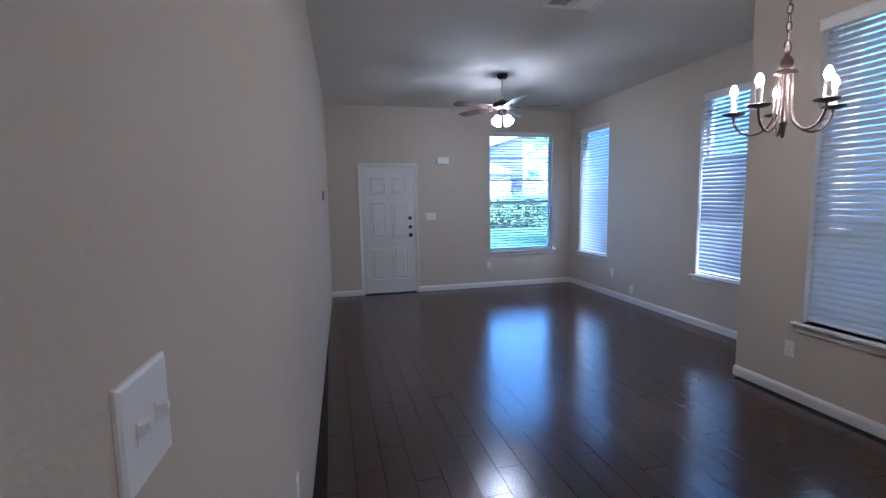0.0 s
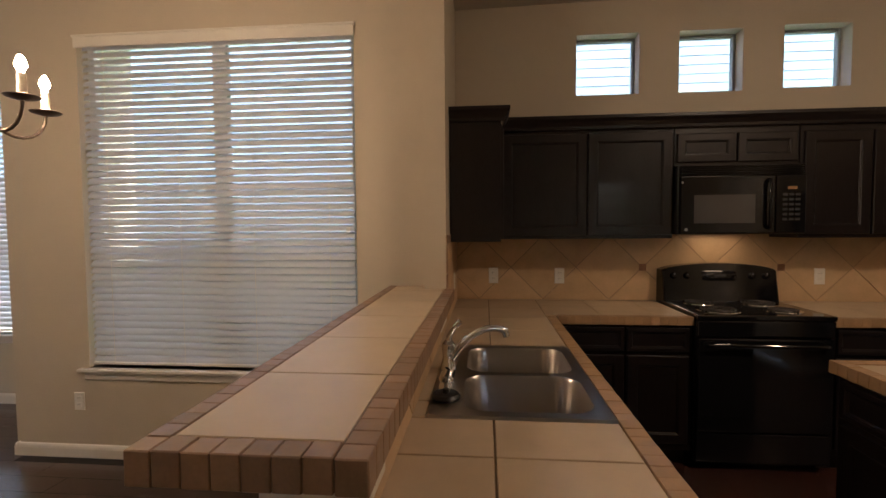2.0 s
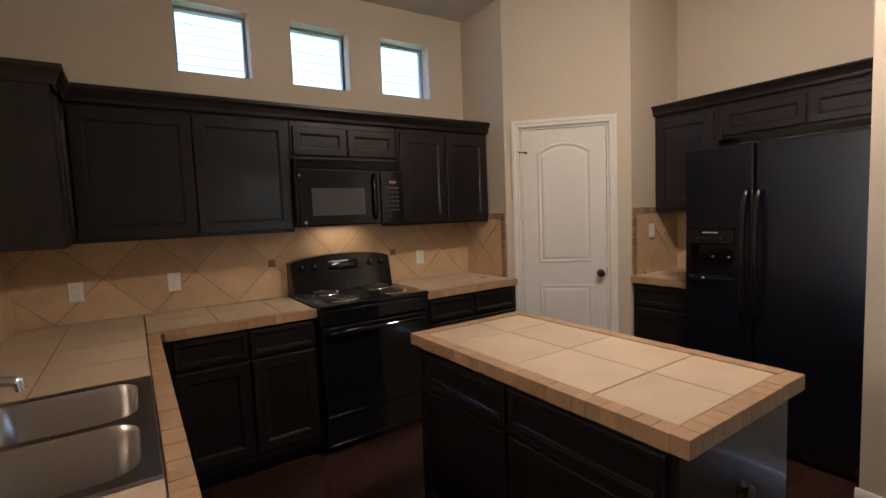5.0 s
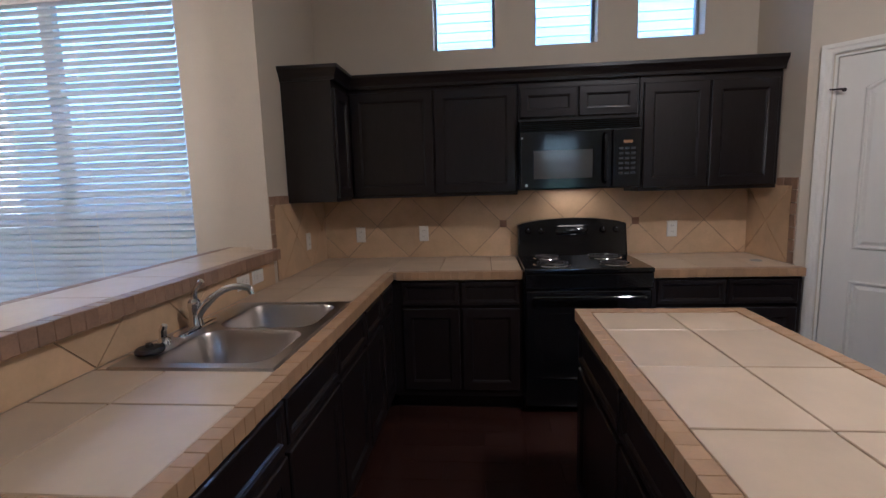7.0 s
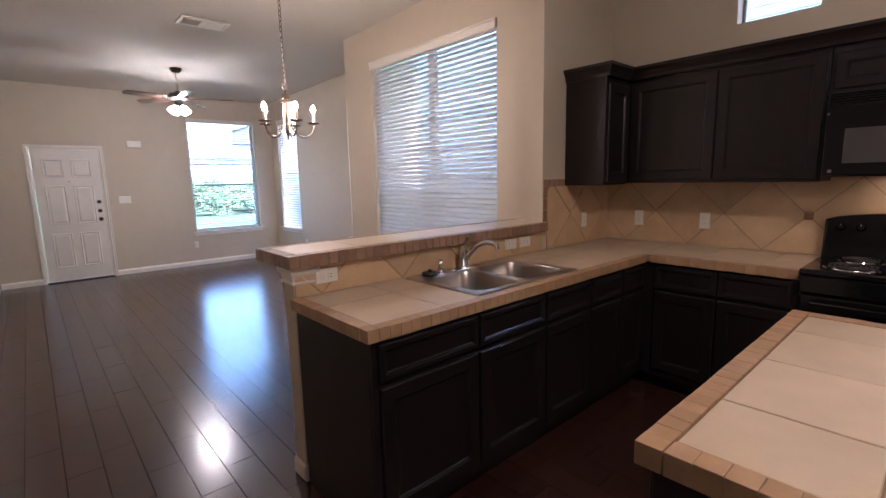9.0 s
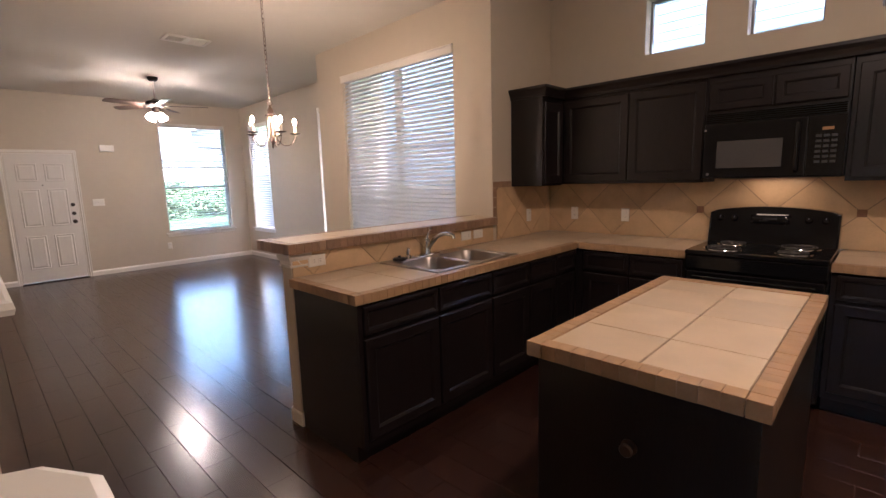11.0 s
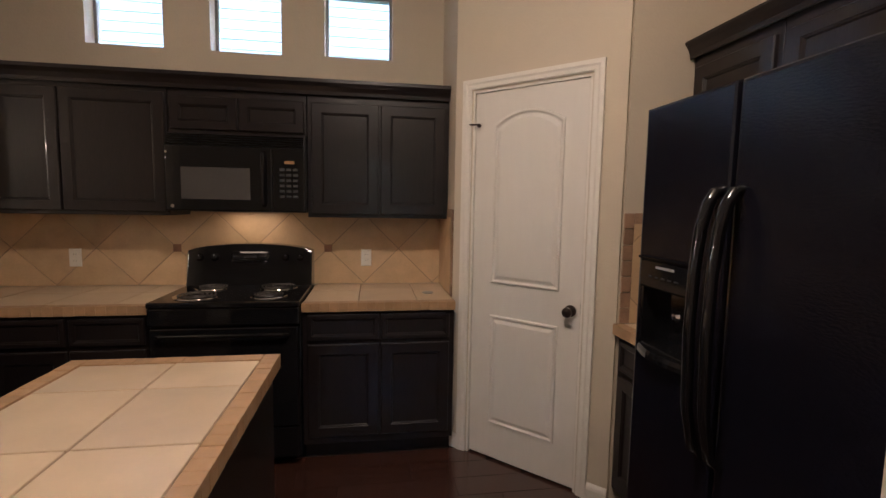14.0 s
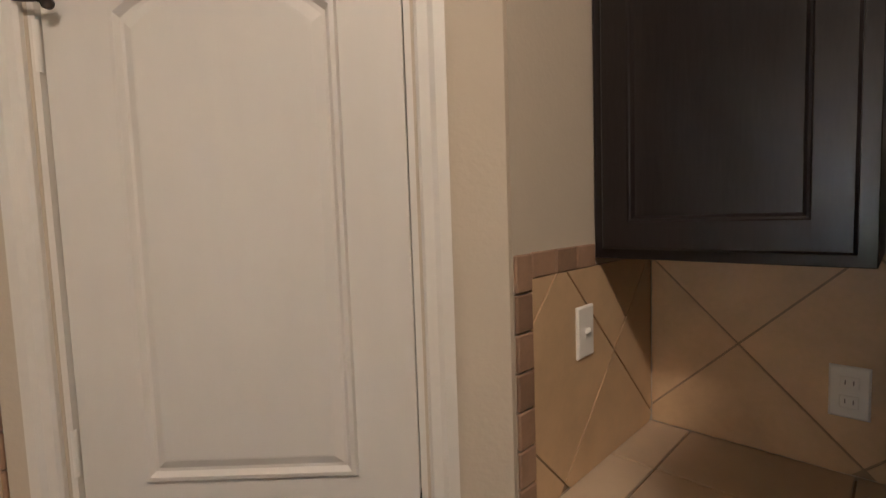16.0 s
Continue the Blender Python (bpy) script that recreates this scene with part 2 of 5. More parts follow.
def grid_bm(axis, at, thick, u0, u1, z0, z1, holes):
    """A plate across one axis, from at to at + thick, along the other from u0 to u1, with openings (u0, u1, z0, z1) through it."""
    us = sorted({u0, u1, *[h[0] for h in holes], *[h[1] for h in holes]})
    zs = sorted({z0, z1, *[h[2] for h in holes], *[h[3] for h in holes]})
    solid = {}
    for i in range(len(us) - 1):
        for j in range(len(zs) - 1):
            cu, cz = (us[i] + us[i + 1]) / 2, (zs[j] + zs[j + 1]) / 2
            solid[i, j] = not any(h[0] < cu < h[1] and h[2] < cz < h[3] for h in holes)
    bm, made = bmesh.new(), {}

    def v(i, j, k):
        if (i, j, k) not in made:
            a = at + (thick if k else 0)
            made[i, j, k] = bm.verts.new((a, us[i], zs[j]) if axis == "x" else (us[i], a, zs[j]))
        return made[i, j, k]

    for (i, j), s in solid.items():
        if not s:
            continue
        bm.faces.new([v(i, j, 0), v(i, j + 1, 0), v(i + 1, j + 1, 0), v(i + 1, j, 0)])
        bm.faces.new([v(i, j, 1), v(i + 1, j, 1), v(i + 1, j + 1, 1), v(i, j + 1, 1)])
        for di, dj, a, b in ((-1, 0, (i, j), (i, j + 1)), (1, 0, (i + 1, j + 1), (i + 1, j)), (0, -1, (i + 1, j), (i, j)), (0, 1, (i, j + 1), (i + 1, j + 1))):
            if not solid.get((i + di, j + dj), False):
                bm.faces.new([v(*a, 0), v(*a, 1), v(*b, 1), v(*b, 0)])
    bmesh.ops.recalc_face_normals(bm, faces=bm.faces)
    return bm


def slab(name, axis, at, thick, u0, u1, z0, z1, holes, material, label):
    return tagged(part(name, grid_bm(axis, at, thick, u0, u1, z0, z1, holes), material), label, "wall", kind="structure")


# ---- the plan ----
CTR, BAR_Z = 0.918, 1.118
XR, YN, CEIL_AT = 4.03, 0.19, lambda y: 3.06 - 0.018 * y
LIVING_X, LIVING_Y, DINING_X = 4.04, 7.245, 3.25
W_FRONT = (2.555, 3.705, 0.60, 2.57)
W_SIDE = [(6.13, 6.94, 0.59, 2.58), (3.57, 4.38, 0.59, 2.60)]
W_DINING = (0.735, 2.495, 0.580, 2.655)
W_HIGH = [(-1.13, -0.69, 2.41, 2.84), (-1.835, -1.405, 2.41, 2.84), (-2.545, -2.105, 2.42, 2.85)]
W_WEST = (-2.88, -2.18, 1.20, 2.38)
FRONT_DOOR = (0.47, 1.30, -0.02, 2.01)

slab("wall_north", "y", LIVING_Y, 0.14, -0.4, 4.3, -0.02, 3.3, [W_FRONT, FRONT_DOOR], PAINT, "beige textured painted living room wall with entry door")
slab("wall_east", "x", LIVING_X, 0.15, 2.89, LIVING_Y, -0.02, 3.3, W_SIDE, PAINT, "beige textured painted wall with two blinded windows")
slab("wall_jog", "y", 2.89, 0.14, DINING_X + 0.14, LIVING_X, -0.02, 3.3, [], PAINT, "beige painted short return wall beside dining nook")
slab("wall_dining", "x", DINING_X, 0.14, 0.31, 3.03, -0.02, 3.3, [W_DINING], PAINT, "beige textured painted dining wall with wide window")
slab("wall_stub", "y", YN, 0.12, 3.115, XR, -0.02, 3.3, [], PAINT, "beige painted wall end between dining nook and kitchen")
slab("wall_kitchen", "x", XR, 0.16, -2.89, 0.31, -0.02, 3.3, W_HIGH, PAINT, "beige painted kitchen wall with three small high windows")
slab("wall_return", "y", -3.01, 0.12, 3.50, XR + 0.16, -0.02, 3.3, [], PAINT, "beige painted wall at the end of the counter")
slab("wall_back", "y", -4.35, 0.14, 1.2, 3.0, -0.02, 3.3, [], PAINT, "beige painted wall behind the refrigerator")
slab("wall_nook", "x", 2.83, 0.12, -4.21, -3.575, -0.02, 3.3, [], PAINT, "beige painted side wall of the refrigerator nook")
slab("wall_fridge_side", "x", 1.215, 0.12, -4.21, -3.26, -0.02, 3.3, [], PAINT, "beige painted wall beside the refrigerator")
HALL_DOOR = (0.34, 1.10, -0.02, 2.04)
slab("wall_hall", "y", -3.26, 0.12, -2.6, 1.352, -0.02, 3.3, [HALL_DOOR], PAINT, "beige painted wall with a closed white door")
slab("wall_south_west", "x", -2.74, 0.14, -3.26, 1.2, -0.02, 3.3, [W_WEST], PAINT, "beige painted far wall behind the stairs")
slab("wall_stairs", "y", 1.06, 0.14, -2.6, -0.37, -0.02, 3.3, [], PAINT, "beige painted wall beside the stairs")


def wall_poly(name, pts, z0, z1, label):
    bm = bmesh.new()
    lo = [bm.verts.new((x, y, z0)) for x, y in pts]
    hi = [bm.verts.new((x, y, z1)) for x, y in pts]
    bm.faces.new(lo[::-1])
    bm.faces.new(hi)
    for i in range(len(pts)):
        j = (i + 1) % len(pts)
        bm.faces.new([lo[i], lo[j], hi[j], hi[i]])
    bmesh.ops.recalc_face_normals(bm, faces=bm.faces)
    return tagged(part(name, bm, PAINT), label, "wall", kind="structure")


wall_poly("wall_west", [(-0.222, 0.18), (-0.038, 7.245), (-0.38, 7.245), (-0.38, 0.18)], -0.02, 3.3, "long beige textured painted living room wall")

# the wall that cuts the pantry's corner, with its door opening
DIAG = Matrix.Translation((3.50, -2.89, 0)) @ Matrix.Rotation(radians(-135), 4, "Z")
diag = slab("wall_pantry", "y", 0.0, 0.12, 0.0, 0.95, -0.02, 3.3, [(0.118, 0.788, -0.02, 2.098)], PAINT, "beige painted diagonal wall with pantry door")
diag.matrix_basis = DIAG
pantry_back = slab("wall_pantry_back", "y", 0.0, 0.1, 2.95, 4.19, -0.02, 3.3, [], PAINT, "plain painted wall inside the pantry")
pantry_back.matrix_basis = pose(0, -4.05, 0)
pantry_side = slab("wall_pantry_side", "x", 4.06, 0.1, -4.0, -3.01, -0.02, 3.3, [], PAINT, "plain painted side wall inside the pantry")

# ceiling, gently sloped
bm = bmesh.new()
cy0, cy1 = -4.5, 7.5
lo = [bm.verts.new((x, y, CEIL_AT(y))) for x, y in ((-2.9, cy0), (4.3, cy0), (4.3, cy1), (-2.9, cy1))]
hi = [bm.verts.new((v.co.x, v.co.y, 3.4)) for v in lo]
bm.faces.new(lo[::-1])
bm.faces.new(hi)
for i in range(4):
    j = (i + 1) % 4
    bm.faces.new([lo[i], lo[j], hi[j], hi[i]])
bmesh.ops.recalc_face_normals(bm, faces=bm.faces)
tagged(part("ceiling", bm, CEIL), "pale beige textured painted ceiling", "ceiling", kind="structure")

floor = tagged(box("floor", (-2.8, -4.4, -0.05), (4.3, 7.4, -0.004), FGROUT, bevel=0), "dark wood-look plank tile floor, glossy", "floor", kind="structure")

# ---- baseboards ----
BASE = [(0.0, 0.0), (0.014, 0.0), (0.014, 0.055), (0.011, 0.068), (0.006, 0.078), (0.0, 0.085)]


def baseboard(a, b):
    """A baseboard from a to b; the room lies to the left of that way."""
    a, b = Vector((*a, 0)), Vector((*b, 0))
    d = (b - a).normalized()
    nrm = Vector((-d.y, d.x, 0))
    bm = bmesh.new()
    rings = [[bm.verts.new(p + nrm * (u + 0.0005) + Vector((0, 0, z))) for u, z in BASE] for p in (a, b)]
    n = len(BASE)
    for i in range(n):
        j = (i + 1) % n
        bm.faces.new([rings[0][i], rings[1][i], rings[1][j], rings[0][j]])
    bm.faces.new(rings[0])
    bm.faces.new(rings[1][::-1])
    bmesh.ops.recalc_face_normals(bm, faces=bm.faces)
    tagged(part("baseboard", bm, TRIM), "white painted moulded baseboard along the wall", "baseboard", kind="structure")


for a, b in [((0.42, 7.245), (-0.038, 7.245)), ((4.04, 7.245), (1.352, 7.245)), ((4.04, 3.01), (4.04, 7.231)),
             ((3.221, 3.01), (4.026, 3.01)), ((3.235, 0.35), (3.235, 3.01)), ((1.255, 0.33), (3.221, 0.33)), ((1.17, -3.14), (1.366, -3.14)),
             ((1.352, -3.14), (1.352, -3.30)), ((-2.6, -3.14), (0.275, -3.14))]:
    baseboard(a, b)
e1, e2 = DIAG @ Vector((0.0, 0, 0)), DIAG @ Vector((0.062, 0, 0))
baseboard(e2.xy, e1.xy)
e1, e2 = DIAG @ Vector((0.848, 0, 0)), DIAG @ Vector((0.95, 0, 0))
baseboard(e2.xy, e1.xy)

# ---- half wall, post and bar ----
half_wall = tagged(box("wall_half", (1.245, YN, -0.01), (3.11, 0.302, BAR_Z - 0.06), PAINT, bevel=0.004), "low beige painted wall carrying the raised bar", "half wall", kind="structure")
bm = bmesh.new()
add_box(bm, (1.233, YN - 0.008, 0.0), (1.27, 0.314, 0.085), 0.008)
part("post_base", bm, TRIM, half_wall, "white painted base trim")
CAPITAL = [(0.000, 0.0), (0.008, 0.004), (0.010, 0.014), (0.005, 0.020), (0.008, 0.040), (0.017, 0.056), (0.021, 0.070), (0.021, 0.085)]
bm = bmesh.new()
z0 = BAR_Z - 0.145
loft(bm, [[(1.245 - d, YN - d, z0 + z), (1.37, YN - d, z0 + z), (1.37, 0.302 + d, z0 + z), (1.245 - d, 0.302 + d, z0 + z)] for d, z in CAPITAL])
part("capital", bm, TRIM, half_wall, "white painted capital moulding under the bar")
bm = bmesh.new()
add_box(bm, (1.27, 0.302, BAR_Z - 0.105), (DINING_X - 0.02, 0.330, BAR_Z - 0.062), 0.006)
part("bar_apron", bm, TRIM, half_wall, "white painted trim strip")


# ---- tiled tops ----
def piece_mesh(key, dims, material, bevel=0.0025, cache={}):
    k = (key, material.name, tuple(round(d, 4) for d in dims))
    if k not in cache:
        bm = bmesh.new()
        add_box(bm, (-dims[0] / 2, -dims[1] / 2, -dims[2]), (dims[0] / 2, dims[1] / 2, 0), bevel)
        me = bpy.data.meshes.new(key)
        bm.to_mesh(me)
        bm.free()
        me.materials.append(material)
        cache[k] = me
    return cache[k]


def piece(name, me, parent, x, y, z, rz=0.0, rx=0.0):
    ob = new(name, me)
    ob.parent = parent
    ob.matrix_basis = pose(x, y, z, rx, 0, rz)
    return ob


rng = random.Random(7)


def top_field(parent, xs, ys, z, skip=()):
    """Large square tiles between the given joints, with thin grout lines."""
    for x0, x1 in zip(xs, xs[1:]):
        for y0, y1 in zip(ys, ys[1:]):
            cx, cy = (x0 + x1) / 2, (y0 + y1) / 2
            if any(s[0] < cx < s[1] and s[2] < cy < s[3] for s in skip):
                continue
            me = piece_mesh("tile", (x1 - x0 - 0.005, y1 - y0 - 0.005, 0.009), TILE, 0.002)
            piece("tile", me, parent, cx, cy, z + rng.uniform(-0.0004, 0.0004), rng.uniform(-0.12, 0.12))


def edge_run(parent, a, b, z, width, drop, inward, material=None):
    """Small edge tiles from a to b; inward is the side on which the top lies."""
    a, b, n = Vector(a), Vector(b), Vector(inward)
    length = (b - a).length
    count = max(1, round(length / 0.0495))
    step = length / count
    d = (b - a).normalized()
    ang = math.degrees(math.atan2(d.y, d.x))
    me = piece_mesh("edge_tile", (step - 0.0008, width - 0.0010, drop), material or EDGETILE, 0.0012 if material is None else 0.0022)
    for i in range(count):
        p = a + d * step * (i + 0.5) + n * width / 2
        piece("edge_tile", me, parent, p.x, p.y, z + rng.uniform(-0.001, 0.001), ang + rng.uniform(-0.5, 0.5))


def joints(a, b, n):
    return [a + (b - a) * i / n for i in range(n + 1)]


bar = thing("bar_top", "raised bar top of square beige tiles edged with small brown tiles", "countertop")
BX0, BX1, BY0, BY1 = 1.210, 3.110, 0.143, 0.538
box("bar_core", (BX0 + 0.012, BY0 + 0.012, BAR_Z - 0.058), (BX1, BY1 - 0.012, BAR_Z - 0.011), GROUT, bar, 0.003)
edge_run(bar, (BX0, BY1), (DINING_X - 0.002, BY1), BAR_Z, 0.045, 0.060, (0, -1), TRIMTILE)
edge_run(bar, (BX0, BY0), (3.125, BY0), BAR_Z, 0.055, 0.060, (0, 1), TRIMTILE)
edge_run(bar, (BX0, BY0 + 0.056), (BX0, BY1 - 0.046), BAR_Z, 0.055, 0.060, (1, 0), TRIMTILE)
box("bar_core", (BX1 + 0.001, 0.315, BAR_Z - 0.058), (DINING_X - 0.002, BY1 - 0.012, BAR_Z - 0.011), GROUT, bar, 0.002)
top_field(bar, [BX0 + 0.055, 1.605, 1.963, 2.321, 2.679, 3.037, BX1], [BY0 + 0.054, BY1 - 0.044], BAR_Z - 0.0008)
top_field(bar, [BX1, DINING_X - 0.002], [0.315, BY1 - 0.044], BAR_Z - 0.0008)

FX0, PY = 3.385, -0.455  # front edges of the worktop along the range wall and along the bar
SINK = (1.848, 2.643, -0.394, 0.140)
ctr = thing("worktop", "L-shaped worktop of square beige tiles with brown tile edges", "countertop")
bm = bmesh.new()
add_box(bm, (1.234, -0.443, CTR - 0.047), (SINK[0] + 0.03, YN - 0.001, CTR - 0.011), 0.002)
add_box(bm, (SINK[1] - 0.03, -0.443, CTR - 0.047), (XR - 0.001, YN - 0.001, CTR - 0.011), 0.002)
add_box(bm, (SINK[0] + 0.031, SINK[3] - 0.03, CTR - 0.047), (SINK[1] - 0.031, YN - 0.001, CTR - 0.011), 0.002)
add_box(bm, (SINK[0] + 0.031, -0.443, CTR - 0.047), (SINK[1] - 0.031, SINK[2] + 0.03, CTR - 0.011), 0.002)
add_box(bm, (FX0 + 0.012, -1.262, CTR - 0.047), (XR - 0.001, -0.444, CTR - 0.011), 0.002)
part("counter_core", bm, GROUT, ctr)
edge_run(ctr, (1.222, PY), (FX0, PY), CTR, 0.055, 0.05, (0, 1))
edge_run(ctr, (1.222, PY + 0.057), (1.222, 0.185), CTR, 0.055, 0.05, (1, 0))
edge_run(ctr, (FX0, -1.262), (FX0, PY - 0.02), CTR, 0.055, 0.05, (1, 0))
F0, F1 = PY + 0.056, FX0 + 0.057
top_field(ctr, [1.279, 1.630, 1.846], [F0, -0.052, 0.188], CTR - 0.002)
top_field(ctr, [2.646, 2.985, 3.330, F1 + 0.22, 4.028], [F0, -0.052, 0.188], CTR - 0.002)
top_field(ctr, [1.848, 1.975, 2.310, 2.643], [0.142, 0.188], CTR - 0.002)
top_field(ctr, [F1, 3.775, 4.028], [-1.262, -1.072, -0.738, F0 - 0.003], CTR - 0.002)

ctr_r = thing("worktop", "short worktop of square beige tiles beside the range", "countertop")
box("counter_core", (FX0 + 0.012, -2.888, CTR - 0.047), (XR - 0.001, -2.035, CTR - 0.011), GROUT, ctr_r)
edge_run(ctr_r, (FX0, -2.888), (FX0, -2.033), CTR, 0.055, 0.05, (1, 0))
top_field(ctr_r, [F1, 3.775, 4.028], [-2.886, -2.675, -2.340, -2.035], CTR - 0.002)

ctr_n = thing("worktop", "small worktop of square beige tiles beside the refrigerator", "countertop")
box("counter_core", (2.275, -4.208, CTR - 0.047), (2.828, -3.557, CTR - 0.011), GROUT, ctr_n)
edge_run(ctr_n, (2.275, -3.545), (2.826, -3.545), CTR, 0.055, 0.05, (0, -1))
top_field(ctr_n, [2.275, 2.385, 2.720, 2.828], [-4.208, -3.955, -3.602], CTR - 0.002)


# ---- wall tiles ----
def clip(poly, x0, x1, y0, y1):
    for ax, lim, keep in ((0, x0, 1), (0, x1, -1), (1, y0, 1), (1, y1, -1)):
        out = []
        for i, p in enumerate(poly):
            q = poly[(i + 1) % len(poly)]
            ip, iq = (p[ax] - lim) * keep >= 0, (q[ax] - lim) * keep >= 0
            if ip:
                out.append(p)
            if ip != iq:
                t = (lim - p[ax]) / (q[ax] - p[ax])
                out.append((p[0] + (q[0] - p[0]) * t, p[1] + (q[1] - p[1]) * t))
        poly = out
        if not poly:
            break
    return poly


def area_of(poly):
    return abs(sum(a[0] * b[1] - b[0] * a[1] for a, b in zip(poly, poly[1:] + poly[:1]))) / 2


def diagonal_tiles(parent, m, u0, u1, v0, v1, cu, cv, side=0.336, accents=()):
    """Square tiles set on their corners, cut at the edges, on the plane u (local x), v (local z); the face looks to local -y.
    (cu, cv) is a corner where four tiles meet."""
    box("tile_backing", (u0, -0.003, v0), (u1, -0.0005, v1), GROUT, parent, 0, m=m)
    h = side / math.sqrt(2)
    for i in range(-14, 15):
        for j in range(-6, 7):
            if (i + j) % 2 == 0:
                continue
            x, y = cu + i * h, cv + j * h
            r = h - 0.0036
            poly = clip([(x - r, y), (x, y - r), (x + r, y), (x, y + r)], u0 + 0.001, u1 - 0.001, v0 + 0.001, v1 - 0.001)
            if len(poly) < 3 or area_of(poly) < 0.0004:
                continue
            gx, gy = sum(p[0] for p in poly) / len(poly), sum(p[1] for p in poly) / len(poly)
            bm = bmesh.new()
            prism(bm, [(p[0] - gx, p[1] - gy) for p in poly], -0.008, -0.003)
            part("wall_tile", bm, WTILE, parent, m=m @ pose(gx, 0, gy))
    for au, av in accents:
        ob = piece("accent_tile", piece_mesh("accent_tile", (0.05, 0.05, 0.006), ACCENT, 0.0015), parent, 0, 0, 0)
        ob.matrix_basis = m @ pose(au, -0.010, av, 90, 0, 0)


def trim_line(parent, m, a, b, width=0.05):
    """A row of small trim tiles on the wall from a to b, both (u, v)."""
    du, dv = b[0] - a[0], b[1] - a[1]
    length = math.hypot(du, dv)
    n = max(1, round(length / 0.075))
    for i in range(n):
        t = (i + 0.5) / n
        dims = (length / n - 0.004, width, 0.009) if abs(du) > abs(dv) else (width, length / n - 0.004, 0.009)
        ob = piece("trim_tile", piece_mesh("trim_tile", dims, TRIMTILE, 0.0025), parent, 0, 0, 0)
        ob.matrix_basis = m @ pose(a[0] + du * t, -0.0095, a[1] + dv * t, 90, 0, 0)


EAST = Matrix.Translation((XR, 0, 0)) @ Matrix.Rotation(radians(-90), 4, "Z")      # local x runs to -y, local -y looks to -x
bs = tagged(new("backsplash_range"), "diagonal beige tile backsplash with small brown accent tiles", "backsplash", kind="structure")
diagonal_tiles(bs, EAST, -0.186, 2.886, CTR, 1.425, 1.17, 1.16, accents=[(1.17, 1.16), (2.12, 1.16)])
NORTH = Matrix.Translation((0, YN, 0))                                             # local x runs to +x, looks to -y
bs = tagged(new("backsplash_north"), "diagonal beige tile backsplash bordered by small brown tiles", "backsplash", kind="structure")
diagonal_tiles(bs, NORTH, 3.165, 4.02, CTR, 1.368, 3.46, 1.16)
trim_line(bs, NORTH, (3.14, BAR_Z), (3.14, 1.368))
trim_line(bs, NORTH, (3.115, 1.393), (3.38, 1.393))
bs = tagged(new("backsplash_bar"), "low diagonal beige tile backsplash under the bar", "backsplash", kind="structure")
diagonal_tiles(bs, NORTH, 1.25, 3.112, CTR, BAR_Z - 0.062, 1.38, CTR)
SOUTH = Matrix.Translation((0, -2.89, 0)) @ Matrix.Rotation(radians(180), 4, "Z")  # local x runs to -x, looks to +y
bs = tagged(new("backsplash_south"), "diagonal beige tile backsplash bordered by small brown tiles", "backsplash", kind="structure")
diagonal_tiles(bs, SOUTH, -4.02, -3.56, CTR, 1.40, -3.80, 1.16)
trim_line(bs, SOUTH, (-3.535, CTR), (-3.535, 1.44))
trim_line(bs, SOUTH, (-3.56, 1.415), (-3.71, 1.415))
NOOK = Matrix.Translation((2.83, 0, 0)) @ Matrix.Rotation(radians(-90), 4, "Z")
bs = tagged(new("backsplash_nook"), "diagonal beige tile backsplash bordered by small brown tiles", "backsplash", kind="structure")
diagonal_tiles(bs, NOOK, 3.625, 4.20, CTR, 1.393, 3.97, 1.175)
trim_line(bs, NOOK, (3.60, CTR), (3.60, 1.443))
trim_line(bs, NOOK, (3.625, 1.418), (3.88, 1.418))
BACK = Matrix.Translation((0, -4.21, 0)) @ Matrix.Rotation(radians(180), 4, "Z")
bs = tagged(new("backsplash_back"), "diagonal beige tile backsplash behind the small worktop", "backsplash", kind="structure")
diagonal_tiles(bs, BACK, -2.82, -2.26, CTR, 1.408, -2.61, 1.175)


# ---- cabinets ----
def panel_front(name, w, h, parent, x, z, y=0.0, rail=0.055, thick=0.019, raised=False):
    """A framed front with a sunken panel and a bead, its back at y, its face to -y; x and z are its lower corner."""
    bm = bmesh.new()
    rings = []
    for i, k in ((0, 0), (0, -0.76), (0.0045, -1), (rail, -1), (rail + 0.003, -0.82), (rail + 0.007, -0.79), (rail + 0.013, -0.38)):
        yy = y + thick * k
        rings.append([(x + i, yy, z + i), (x + w - i, yy, z + i), (x + w - i, yy, z + h - i), (x + i, yy, z + h - i)])
    loft(bm, rings)
    return part(name, bm, CAB, parent)


def base_cabinet(label, w, d, fronts, m, h=0.868, toe=True, group="", low=None, start=0.02):
    """Front face at local y = 0, looking to -y; fronts: widths of its columns, each a drawer over a door."""
    c = thing("base_cabinet", label, "kitchen cabinet", m, group)
    kick = 0.10 if toe else 0.0
    if low:
        bm = bmesh.new()
        prism(bm, [(0, kick), (w, kick), (w, h), (low[1], h), (low[1], 0.70), (low[0], 0.70), (low[0], h), (0, h)], 0.0205, d)
        part("cabinet_body", bm, CAB, c)
        box("face_frame", (0, 0, kick), (w, 0.02, h), CAB, c, 0.001)
    else:
        box("cabinet_body", (0, 0, kick), (w, d, h), CAB, c, 0.0015)
    box("toe_kick", (0.004, 0.07, 0.0), (w - 0.004, d, kick), CAB, c, 0)
    x = start
    for fw in fronts:
        g = 0.008
        panel_front("drawer_front", fw - 2 * g, 0.145, c, x + g, 0.705, rail=0.022)
        panel_front("cabinet_door", fw - 2 * g, 0.535, c, x + g, 0.145)
        x += fw
    return c


